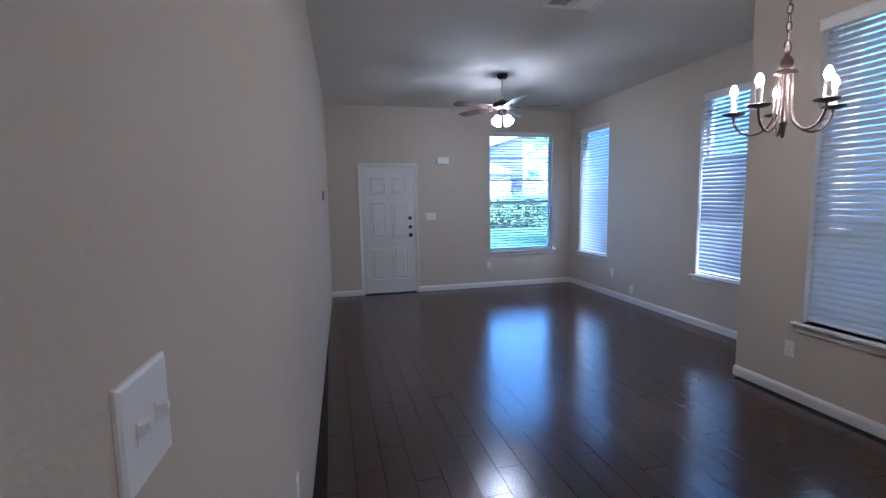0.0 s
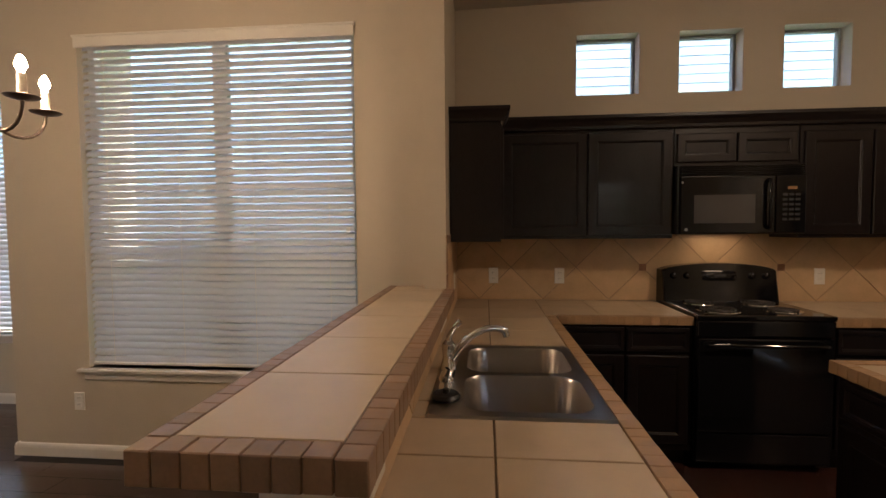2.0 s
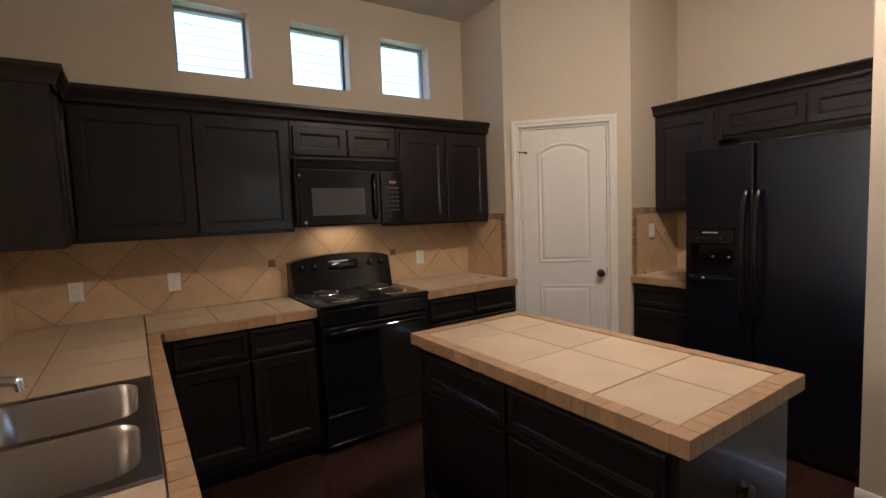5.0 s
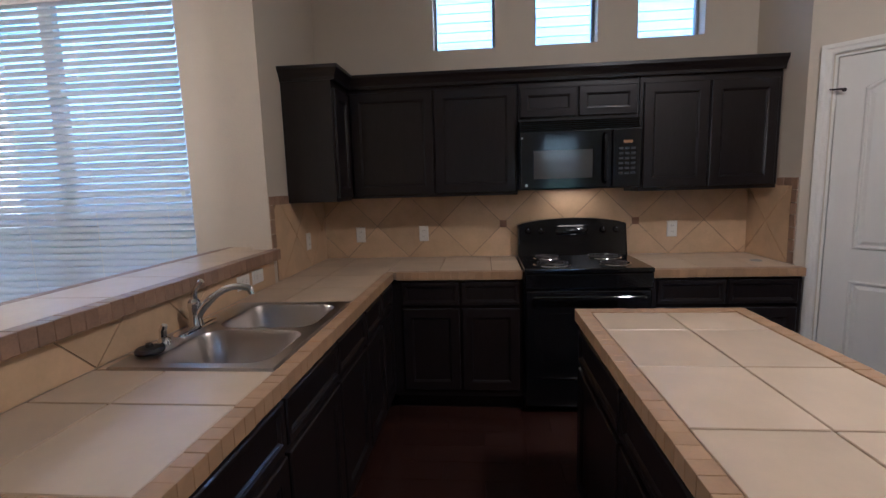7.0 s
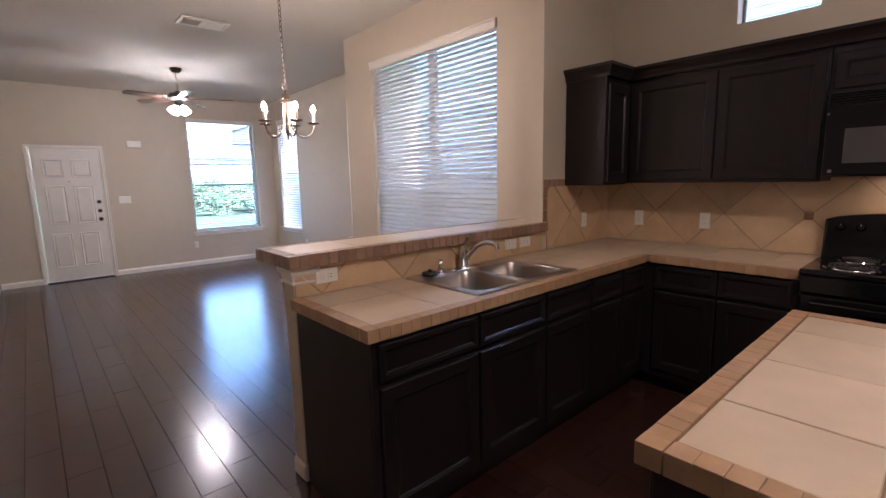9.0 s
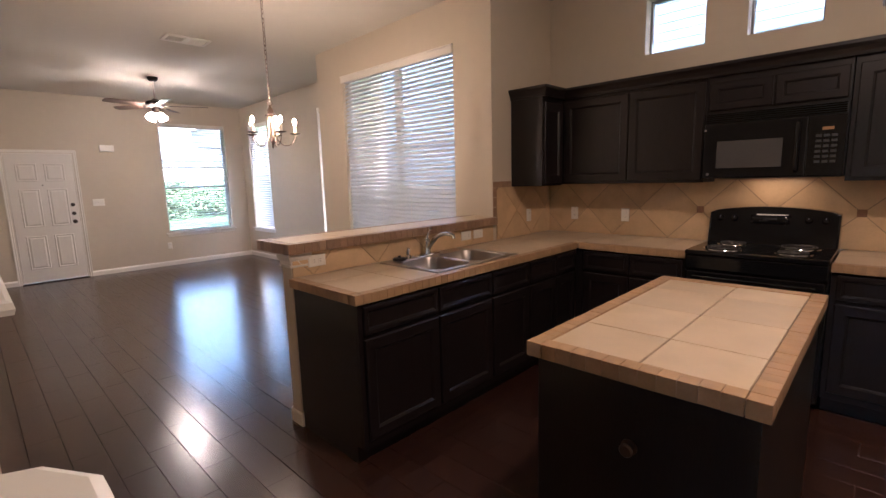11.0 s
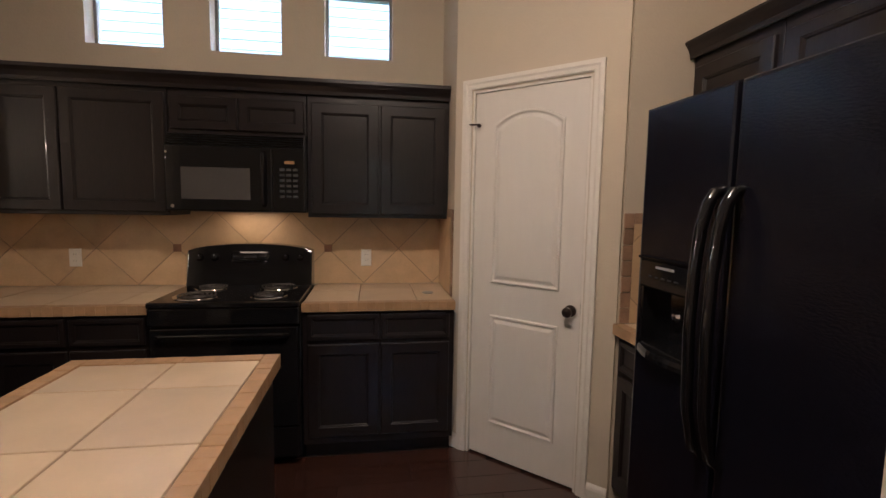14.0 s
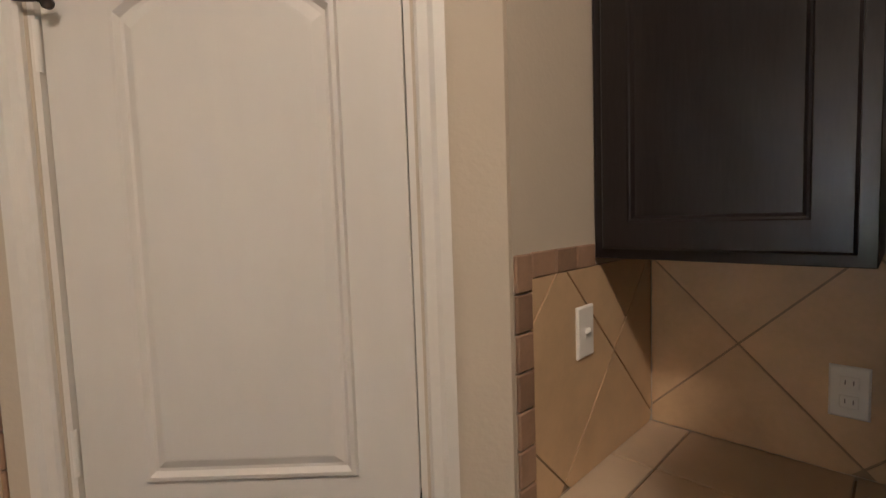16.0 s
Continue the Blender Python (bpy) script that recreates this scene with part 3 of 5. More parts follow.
# under the sink, along the bar
COLS = [0.53, 0.495, 0.43, 0.36, 0.30]
m = Matrix.Translation((1.247, -0.430, 0))
base_cabinet("dark espresso base cabinet under the sink with drawers over doors", 2.161, 0.612, COLS, m, low=(0.581, 1.421))
m = Matrix.Translation((3.41, -0.432, 0)) @ Matrix.Rotation(radians(-90), 4, "Z")
base_cabinet("dark espresso corner base cabinet beside the range", 0.83, 0.615, [0.375, 0.375], m, start=0.065)
m = Matrix.Translation((3.41, -2.035, 0)) @ Matrix.Rotation(radians(-90), 4, "Z")
base_cabinet("dark espresso base cabinet between range and pantry", 0.85, 0.615, [0.405, 0.405], m)
m = Matrix.Translation((2.822, -3.58, 0)) @ Matrix.Rotation(radians(180), 4, "Z")
base_cabinet("dark espresso narrow base cabinet beside the refrigerator", 0.54, 0.625, [0.50], m)


def crown(bm, pts, z0=2.10, z1=2.185, out=0.035):
    """A crown moulding along a path of corners; its outside lies to the right of the way."""
    prof = [(0.0, z0), (0.006, z0), (0.008, z0 + 0.02), (out * 0.55, z0 + 0.045), (out, z0 + 0.065), (out, z1), (0.0, z1)]
    pts = [Vector(p) for p in pts]
    rings = []
    for i, p in enumerate(pts):
        d0 = (p - pts[i - 1]).normalized() if i else (pts[1] - p).normalized()
        d1 = (pts[i + 1] - p).normalized() if i < len(pts) - 1 else d0
        n0, n1 = Vector((d0.y, -d0.x)), Vector((d1.y, -d1.x))
        n = (n0 + n1) / (1 + n0.dot(n1))
        rings.append([bm.verts.new((p.x + n.x * o, p.y + n.y * o, z)) for o, z in prof])
    k = len(prof)
    for a, b in zip(rings, rings[1:]):
        for i in range(k):
            j = (i + 1) % k
            bm.faces.new([a[i], b[i], b[j], a[j]])
    bm.faces.new(rings[0])
    bm.faces.new(rings[-1][::-1])
    bmesh.ops.recalc_face_normals(bm, faces=bm.faces)


def wall_cabinet(label, w, d, z0, z1, fronts, m, group="wall cabinets"):
    c = thing("wall_cabinet", label, "kitchen cabinet", m, group)
    box("cabinet_body", (0, 0, z0), (w, d, z1), CAB, c, 0.0015)
    x = (w - sum(fronts)) / 2
    for fw in fronts:
        panel_front("cabinet_door", fw - 0.014, z1 - z0 - 0.075, c, x + 0.007, z0 + 0.022, rail=0.058 if z1 - z0 > 0.5 else 0.045)
        x += fw
    return c


UP = lambda y: Matrix.Translation((3.72, y, 0)) @ Matrix.Rotation(radians(-90), 4, "Z")
m = Matrix.Translation((3.385, -0.125, 0))
wall_cabinet("dark espresso wall cabinet on the short return wall", 0.325, 0.312, 1.37, 2.11, [0.30], m)
c = wall_cabinet("dark espresso double-door wall cabinet beside the microwave oven", 1.44, 0.307, 1.378, 2.11, [], UP(0.183))
panel_front("cabinet_door", 0.553, 0.675, c, 0.332, 1.400)
panel_front("cabinet_door", 0.535, 0.675, c, 0.893, 1.400)
wall_cabinet("dark espresso short cabinet above the microwave", 0.765, 0.307, 1.85, 2.11, [0.375, 0.375], UP(-1.262))
wall_cabinet("dark espresso double-door wall cabinet beside the pantry wall", 0.853, 0.307, 1.378, 2.11, [0.41, 0.41], UP(-2.032))
bm = bmesh.new()
crown(bm, [(3.385, YN - 0.001), (3.385, -0.145), (3.70, -0.145), (3.70, -2.887)])
part("crown_moulding", bm, CAB, thing("cabinet_crown", "dark espresso crown moulding along the top of the cabinets", "crown moulding"))
box("crown_top", (3.40, -0.13, 2.112), (3.71, YN - 0.003, 2.15), CAB, bpy.data.objects["cabinet_crown"], 0.001)
box("crown_top", (3.711, -2.885, 2.112), (XR - 0.003, YN - 0.003, 2.15), CAB, bpy.data.objects["cabinet_crown"], 0.001)

UB = lambda x: Matrix.Translation((x, -3.885, 0)) @ Matrix.Rotation(radians(180), 4, "Z")
wall_cabinet("dark espresso single-door wall cabinet beside the refrigerator", 0.475, 0.32, 1.41, 2.16, [0.44], UB(2.826), "refrigerator nook cabinets")
wall_cabinet("dark espresso low double cabinet above the refrigerator", 1.055, 0.32, 1.90, 2.16, [0.50, 0.50], UB(2.349), "refrigerator nook cabinets")
bm = bmesh.new()
crown(bm, [(2.828, -3.885 + 0.02), (1.285, -3.885 + 0.02)], 2.15, 2.225)
bm_part = thing("cabinet_crown", "dark espresso crown moulding above the refrigerator cabinets", "crown moulding")
part("crown_moulding", bm, CAB, bm_part)

# ---- island ----
isl = base_cabinet("dark espresso kitchen island cabinet with drawers over doors", 1.22, 0.635, [0.59, 0.59], Matrix.Translation((2.495, -1.43, 0)) @ Matrix.Rotation(radians(180), 4, "Z"))
isl_top = thing("island_top", "island worktop of square beige tiles with brown tile edges", "countertop")
IX0, IX1, IY0, IY1 = 1.238, 2.522, -2.088, -1.406
box("counter_core", (IX0 + 0.012, IY0 + 0.012, CTR - 0.047), (IX1 - 0.012, IY1 - 0.012, CTR - 0.011), GROUT, isl_top)
edge_run(isl_top, (IX0, IY1), (IX1, IY1), CTR, 0.055, 0.05, (0, -1))
edge_run(isl_top, (IX0, IY0), (IX1, IY0), CTR, 0.055, 0.05, (0, 1))
edge_run(isl_top, (IX0, IY0 + 0.057), (IX0, IY1 - 0.057), CTR, 0.055, 0.05, (1, 0))
edge_run(isl_top, (IX1, IY0 + 0.057), (IX1, IY1 - 0.057), CTR, 0.055, 0.05, (-1, 0))
top_field(isl_top, [IX0 + 0.057, 1.555, 1.900, 2.240, IX1 - 0.057], [IY0 + 0.057, -1.757, IY1 - 0.057], CTR - 0.002)
knob = thing("towel_hook", "small round grey knob on the end of the island", "knob")
lathe("hook_base", [(0, 0), (0.024, 0), (0.024, 0.004), (0.010, 0.006), (0.010, 0.016), (0.019, 0.020), (0.021, 0.027), (0.016, 0.033), (0, 0.035)], NICKEL, knob, m=pose(1.275, -1.745, 0.655, 0, -90, 0))

# ---- range ----
rg = thing("range", "glossy black electric coil range with arched back panel", "stove", Matrix.Translation((3.36, -1.268, 0)) @ Matrix.Rotation(radians(-90), 4, "Z"))
W, D = 0.76, 0.66
boxes("range_body", [((0, 0.03, 0.05), (W, D, 0.898)), ((0.03, 0.08, 0), (W - 0.03, D - 0.02, 0.05))], BLACK, rg, 0.003)
box("oven_door", (0.008, -0.005, 0.245), (W - 0.008, 0.029, 0.80), BLACK, rg, 0.008, segs=2)
box("oven_window", (0.13, -0.007, 0.40), (W - 0.13, -0.0055, 0.66), BLACK, rg, 0.0005)
box("storage_drawer", (0.008, 0.002, 0.06), (W - 0.008, 0.029, 0.235), BLACK, rg, 0.006, segs=2)
tube("oven_handle", [(0.06, 0.0, 0.755), (0.06, -0.035, 0.765), (0.075, -0.045, 0.768), (W - 0.075, -0.045, 0.768), (W - 0.06, -0.035, 0.765), (W - 0.06, 0.0, 0.755)], 0.011, BLACK, rg)
box("control_lip", (0.0, -0.004, 0.81), (W, 0.029, 0.905), BLACK, rg, 0.008, segs=2)
box("cooktop", (-0.001, -0.012, 0.906), (W + 0.001, D - 0.075, 0.938), BLACK, rg, 0.009, segs=3)
bm = bmesh.new()
arch = [(0.0, 0.90), (W, 0.90), (W, 1.152)] + [(W * (1 - i / 16), 1.152 + 0.045 * math.sin(math.pi * i / 16) ** 0.6) for i in range(1, 16)] + [(0.0, 1.152)]
prism(bm, arch, D - 0.09, D)
for v in bm.verts:
    if v.co.y < D - 0.05:
        v.co.y -= (1.20 - v.co.z) * 0.22
BP = lambda x, z, rx=0: pose(x, D - 0.0905 - (1.20 - z) * 0.22, z, rx - 12.4, 0, 0)
bmesh.ops.bevel(bm, geom=[e for e in bm.edges if e.calc_length() > 0.001 and all(v.co.y < D - 0.05 for v in e.verts)], offset=0.012, segments=2, affect="EDGES", profile=0.6)
part("back_panel", bm, BLACK, rg)
bm = bmesh.new()
arc = [(-0.001 - 0.013 * math.cos(math.pi * (k / 10 - 0.5)) ** 0.8, -0.036 + 0.0072 * k) for k in range(11)]
loft(bm, [[(x, y * s + 0.0005, z * (0.7 + 0.3 * s)) for y, z in arc] + [(x, 0.002, 0.036 * (0.7 + 0.3 * s)), (x, 0.002, -0.036 * (0.7 + 0.3 * s))] for x, s in ((-0.115, 0.15), (-0.105, 0.8), (-0.08, 1.0), (0.08, 1.0), (0.105, 0.8), (0.115, 0.15))])
bmesh.ops.recalc_face_normals(bm, faces=bm.faces)
part("clock_panel", bm, BLACK, rg, m=BP(0.38, 1.112), smooth=True)
box("clock_display", (-0.04, -0.0152, -0.006), (0.04, -0.0128, 0.010), BLACK_MATT, rg, 0, m=BP(0.38, 1.112))
for x in (0.075, 0.165, W - 0.165, W - 0.075):
    k = lathe("burner_knob", [(0, 0), (0.023, 0), (0.021, 0.004), (0.018, 0.018), (0.016, 0.021), (0, 0.022)], BLACK, rg, m=BP(x, 1.112, 90), segs=20)
    box("knob_mark", (-0.0015, 0.004, 0.0223), (0.0015, 0.015, 0.0232), LABEL, k, 0)
for i, (x, y, r) in enumerate([(0.19, 0.16, 0.100), (0.57, 0.16, 0.080), (0.19, 0.43, 0.080), (0.57, 0.43, 0.100)]):
    b = lathe("burner", [(r + 0.022, 0.0), (r + 0.020, 0.004), (r + 0.010, 0.003), (r * 0.5, -0.012), (0, -0.014)], CHROME, rg, m=pose(x, y, 0.9385), segs=28)
    for a in range(4):
        rr = r * (0.32 + 0.21 * a)
        tube("coil", [(rr * math.cos(t), rr * math.sin(t), 0.008) for t in [2 * math.pi * k / 24 for k in range(24)]], 0.0045, COIL, b, closed=True, segs=6)
for i in range(4):
    box("control_mark", (0.0, -0.0150, -0.002), (0.007, -0.0120, 0.003), KEYPAD, rg, 0, m=BP(0.32 + i * 0.012, 1.097))

# ---- microwave ----
mw = thing("microwave", "black over-the-range microwave oven with grey window", "microwave oven", Matrix.Translation((3.645, -1.268, 0)) @ Matrix.Rotation(radians(-90), 4, "Z"))
box("microwave_body", (0.0, 0.02, 1.405), (W, 0.382, 1.845), BLACK_MATT, mw, 0.004)
bm = bmesh.new()
prism(bm, [(0.004, 1.41), (0.575, 1.41), (0.575, 1.775), (0.004, 1.775)], -0.012, 0.019)
bmesh.ops.bevel(bm, geom=list(bm.edges), offset=0.006, segments=2, affect="EDGES", profile=0.6)
part("microwave_door", bm, BLACK, mw)
box("microwave_window", (0.085, -0.0145, 1.475), (0.455, -0.0125, 1.655), GREYGLASS, mw, 0.0008)
tube("door_handle", [(0.53, -0.012, 1.745), (0.53, -0.040, 1.735), (0.53, -0.046, 1.70), (0.53, -0.046, 1.49), (0.53, -0.040, 1.455), (0.53, -0.012, 1.445)], 0.012, BLACK, mw)
box("control_panel", (0.579, -0.012, 1.41), (W - 0.004, 0.019, 1.775), BLACK, mw, 0.005, segs=2)
box("microwave_display", (0.645, -0.0135, 1.685), (0.70, -0.0123, 1.703), DISPLAY, mw, 0)
for r in range(6):
    for k in range(3):
        box("key", (0.617 + k * 0.037, -0.0135, 1.645 - r * 0.031), (0.645 + k * 0.037, -0.0123, 1.660 - r * 0.031), KEYPAD, mw, 0)
for i in range(5):
    box("vent_louver", (0.01, -0.004, 1.783 + i * 0.0125), (W - 0.01, 0.019, 1.789 + i * 0.0125), BLACK, mw, 0.001)
lathe("door_sensor", [(0, 0), (0.011, 0), (0.010, 0.004), (0, 0.005)], CHROME, mw, m=pose(0.038, -0.0125, 1.435, 90, 0, 0), segs=14)
lathe("hinge_cap", [(0, 0), (0.008, 0), (0.007, 0.004), (0, 0.005)], CHROME, mw, m=pose(0.012, -0.0125, 1.735, 90, 0, 0), segs=12)
hood = new("hood_lamp", bpy.data.lights.new("hood_lamp", "AREA"))
hood.data.shape, hood.data.size, hood.data.size_y, hood.data.energy, hood.data.color = "RECTANGLE", 0.12, 0.30, HOOD_WATTS, (1.0, 0.66, 0.36)
hood.matrix_world = look((3.88, -1.65, 1.398), (3.88, -1.65, 0.5))

# ---- refrigerator ----
fr = thing("refrigerator", "black textured side-by-side refrigerator with door dispenser", "refrigerator", Matrix.Translation((2.279, -3.32, 0)) @ Matrix.Rotation(radians(180), 4, "Z"))
FW = 0.905
box("refrigerator_body", (0.006, 0.075, 0.03), (FW - 0.006, 0.84, 1.768), BLACK_MATT, fr, 0.004)
boxes("hinge_cover", [((0.02, 0.072, 1.769), (0.10, 0.14, 1.792)), ((FW - 0.10, 0.072, 1.769), (FW - 0.02, 0.14, 1.792))], BLACK_MATT, fr, 0.006)
box("bottom_grille", (0.01, 0.03, 0.02), (FW - 0.01, 0.074, 0.095), BLACK_MATT, fr, 0.004)
DX0, DX1, DZ0, DZ1 = 0.022, 0.290, 1.00, 1.300
LW = 0.387
bm = grid_bm("y", 0.0, 0.07, 0.0, LW, 0.10, 1.792, [(DX0, DX1, DZ0, DZ1)])
edges = [e for e in bm.edges if all(v.co.y < 0.001 for v in e.verts) and (all(v.co.x < 0.001 for v in e.verts) or all(v.co.x > LW - 0.001 for v in e.verts) or all(v.co.z > 1.787 for v in e.verts))]
bmesh.ops.bevel(bm, geom=edges, offset=0.010, segments=2, affect="EDGES", profile=0.6)
fd = part("freezer_door", bm, BLACK_TEX, fr)
bm = bmesh.new()
add_box(bm, (LW + 0.008, 0, 0.10), (FW, 0.07, 1.792), 0.014, 3)
part("refrigerator_door", bm, BLACK_TEX, fr)
disp = box("dispenser", (DX0, 0.055, DZ0), (DX1, 0.069, 1.205), BLACK, fd, 0)
boxes("dispenser_lining", [((DX0, 0.001, DZ0), (DX0 + 0.012, 0.055, 1.205)), ((DX1 - 0.012, 0.001, DZ0), (DX1, 0.055, 1.205)), ((DX0 + 0.012, 0.001, DZ0), (DX1 - 0.012, 0.055, DZ0 + 0.014))], BLACK, fd, 0.002)
box("dispenser_panel", (DX0, -0.010, 1.205), (DX1, 0.054, DZ1), BLACK, fd, 0.007, segs=2)
box("dispenser_trim", (DX0 - 0.006, -0.014, DZ1 - 0.001), (DX1 + 0.006, 0.010, DZ1 + 0.009), BLACK, fd, 0.004, segs=2)
bm = bmesh.new()
n = 12
ring_a = [(DX0 + (DX1 - DX0) * i / n, -0.004 - 0.030 * math.sin(math.pi * i / n), DZ0 - 0.004) for i in range(n + 1)]
ring = ring_a + [(DX1, 0.05, DZ0 - 0.004), (DX0, 0.05, DZ0 - 0.004)]
loft(bm, [[(x, y, z - 0.014) for x, y, z in ring], ring, [(x, y + 0.006, z + 0.012) for x, y, z in ring]])
bm.faces.new([v for v in list(bm.verts)[:len(ring)]][::-1])
part("drip_tray", bm, BLACK, fd)
for x in (0.150, 0.242):
    lathe("dispenser_lever", [(0, 0), (0.016, 0), (0.017, 0.008), (0.010, 0.018), (0, 0.020)], CHROME, fd, m=pose(x, 0.054, 1.125, 90, 0, 0), segs=16)
box("badge_bar", (0.112, -0.0115, 1.274), (0.202, -0.0103, 1.282), LABEL, fd, 0)
for i in range(5):
    box("control_mark", (0.077 + i * 0.032, -0.0115, 1.243), (0.095 + i * 0.032, -0.0103, 1.248), KEYPAD, fd, 0)
for x, nm in ((LW - 0.029, "freezer_handle"), (LW + 0.036, "refrigerator_handle")):
    pts = [(x, 0.005, 1.515), (x, -0.018, 1.510), (x, -0.038, 1.477), (x, -0.054, 1.412), (x, -0.064, 1.303), (x, -0.068, 1.140), (x, -0.060, 0.933), (x, -0.036, 0.813), (x, 0.005, 0.780)]
    tube(nm, pts, [0.013, 0.015, 0.016, 0.016, 0.015, 0.015, 0.015, 0.014, 0.013], BLACK, fr, segs=12)

# ---- sink and tap ----
sink = thing("sink", "double-bowl stainless steel drop-in kitchen sink", "sink")
sx0, sx1, sy0, sy1 = SINK


def rounded(x0, x1, y0, y1, r, z, n=6):
    pts = []
    for cx, cy, a0 in ((x1 - r, y1 - r, 0), (x0 + r, y1 - r, 90), (x0 + r, y0 + r, 180), (x1 - r, y0 + r, 270)):
        for i in range(n + 1):
            a = radians(a0 + 90 * i / n)
            pts.append((cx + r * math.cos(a), cy + r * math.sin(a), z))
    return pts


bm = bmesh.new()
zs = CTR + 0.006
bowls = [(sx0 + 0.035, sx0 + 0.375, sy0 + 0.035, sy1 - 0.095), (sx0 + 0.40, sx1 - 0.035, sy0 + 0.035, sy1 - 0.095)]
gx = sorted({sx0, sx1, *[b[0] for b in bowls], *[b[1] for b in bowls]})
gy = [sy0, bowls[0][2], bowls[0][3], sy1]
for i in range(5):
    for j in range(3):
        if j == 1 and i in (1, 3):
            continue
        vs = [bm.verts.new(p) for p in ((gx[i], gy[j], zs), (gx[i + 1], gy[j], zs), (gx[i + 1], gy[j + 1], zs), (gx[i], gy[j + 1], zs))]
        bm.faces.new(vs)
bmesh.ops.remove_doubles(bm, verts=bm.verts, dist=1e-5)
outer = [e for e in bm.edges if e.is_boundary and all(v.co.x in (e.verts[0].co.x,) or True for v in e.verts) and (abs(e.verts[0].co.x - e.verts[1].co.x) < 1e-6 and (abs(e.verts[0].co.x - sx0) < 1e-6 or abs(e.verts[0].co.x - sx1) < 1e-6) or abs(e.verts[0].co.y - e.verts[1].co.y) < 1e-6 and (abs(e.verts[0].co.y - sy0) < 1e-6 or abs(e.verts[0].co.y - sy1) < 1e-6))]
r = bmesh.ops.extrude_edge_only(bm, edges=outer)
for v in [g for g in r["geom"] if isinstance(g, bmesh.types.BMVert)]:
    v.co.z -= 0.009
    v.co.x += 0.004 * (1 if v.co.x > 2.2 else -1)
    v.co.y += 0.004 * (1 if v.co.y > -0.1 else -1)
part("sink_rim", bm, STEEL, sink)
for b in bowls:
    bm = bmesh.new()
    sq = [(x, y, zs) for x, y, _ in rounded(b[0], b[1], b[2], b[3], 0.0005, 0)]
    rings = [sq, rounded(b[0] + 0.004, b[1] - 0.004, b[2] + 0.004, b[3] - 0.004, 0.075, zs - 0.001), rounded(b[0] + 0.010, b[1] - 0.010, b[2] + 0.010, b[3] - 0.010, 0.075, zs - 0.012),
             rounded(b[0] + 0.018, b[1] - 0.018, b[2] + 0.018, b[3] - 0.018, 0.07, zs - 0.15), rounded(b[0] + 0.032, b[1] - 0.032, b[2] + 0.032, b[3] - 0.032, 0.06, zs - 0.168),
             rounded(b[0] + 0.12, b[1] - 0.12, b[2] + 0.12, b[3] - 0.12, 0.03, zs - 0.175)]
    loft(bm, rings)
    for f in bm.faces:
        f.normal_flip()
    bowl = part("sink_bowl", bm, STEEL, sink, smooth=True)
    lathe("drain", [(0.045, 0.001), (0.040, 0.003), (0.034, 0.001), (0.02, -0.002), (0, -0.002)], CHROME, bowl, m=pose((b[0] + b[1]) / 2, (b[2] + b[3]) / 2, zs - 0.1745), segs=20)
tap = thing("kitchen_tap", "chrome single-lever kitchen tap with curved spout", "tap")
TX, TY = 2.25, 0.108
bm = bmesh.new()
loft(bm, [rounded(TX - 0.12, TX + 0.12, TY - 0.028, TY + 0.028, 0.027, zs + 0.0005), rounded(TX - 0.118, TX + 0.118, TY - 0.026, TY + 0.026, 0.025, zs + 0.008), rounded(TX - 0.10, TX + 0.10, TY - 0.018, TY + 0.018, 0.017, zs + 0.012)])
part("base_plate", bm, CHROME, tap, smooth=True)
lathe("tap_body", [(0.030, zs + 0.01), (0.027, zs + 0.03), (0.022, zs + 0.05), (0.022, zs + 0.075), (0.025, zs + 0.083), (0.024, zs + 0.105), (0.012, zs + 0.12), (0, zs + 0.122)], CHROME, tap, m=pose(TX, TY, 0))
sp = []
for i in range(15):
    t = i / 14
    sp.append((TX + 0.045 * t, TY - 0.01 - 0.200 * t, zs + 0.045 + 0.112 * math.sin(math.pi * 0.66 * t) ** 0.8))
sp.append((sp[-1][0], sp[-1][1] - 0.006, sp[-1][2] - 0.022))
tube("spout", sp, [0.016] * 5 + [0.013] * 9 + [0.014, 0.013], CHROME, tap, segs=14)
tube("lever", [(TX, TY, zs + 0.10), (TX - 0.002, TY - 0.004, zs + 0.135), (TX - 0.006, TY - 0.020, zs + 0.165), (TX - 0.008, TY - 0.045, zs + 0.190)], [0.016, 0.011, 0.009, 0.011], CHROME, tap, segs=12)
spray = thing("side_sprayer", "black side sprayer in a chrome holder on the sink rim", "sprayer")
lathe("sprayer_holder", [(0.024, zs), (0.022, zs + 0.012), (0.016, zs + 0.025), (0, zs + 0.026)], CHROME, spray, m=pose(2.06, TY - 0.004, 0), segs=18)
tube("sprayer_head", [(2.06, TY, zs + 0.02), (2.06, TY - 0.002, zs + 0.05), (2.058, TY - 0.012, zs + 0.07)], [0.012, 0.013, 0.010], CHROME, spray)
stop = thing("sink_stopper", "round black rubber sink stopper lying on the rim", "sink stopper")
lathe("stopper", [(0, zs + 0.001), (0.043, zs + 0.001), (0.046, zs + 0.010), (0.040, zs + 0.018), (0.012, zs + 0.020), (0.010, zs + 0.032), (0, zs + 0.033)], BLACK_MATT, stop, m=pose(1.975, 0.095, 0), segs=26)
puck = thing("counter_disc", "small grey oval disc lying on the worktop", "disc")
lathe("disc", [(0, 0), (0.034, 0), (0.035, 0.003), (0.030, 0.006), (0, 0.006)], LABEL, puck, m=pose(3.66, -2.76, CTR - 0.0015), segs=22)


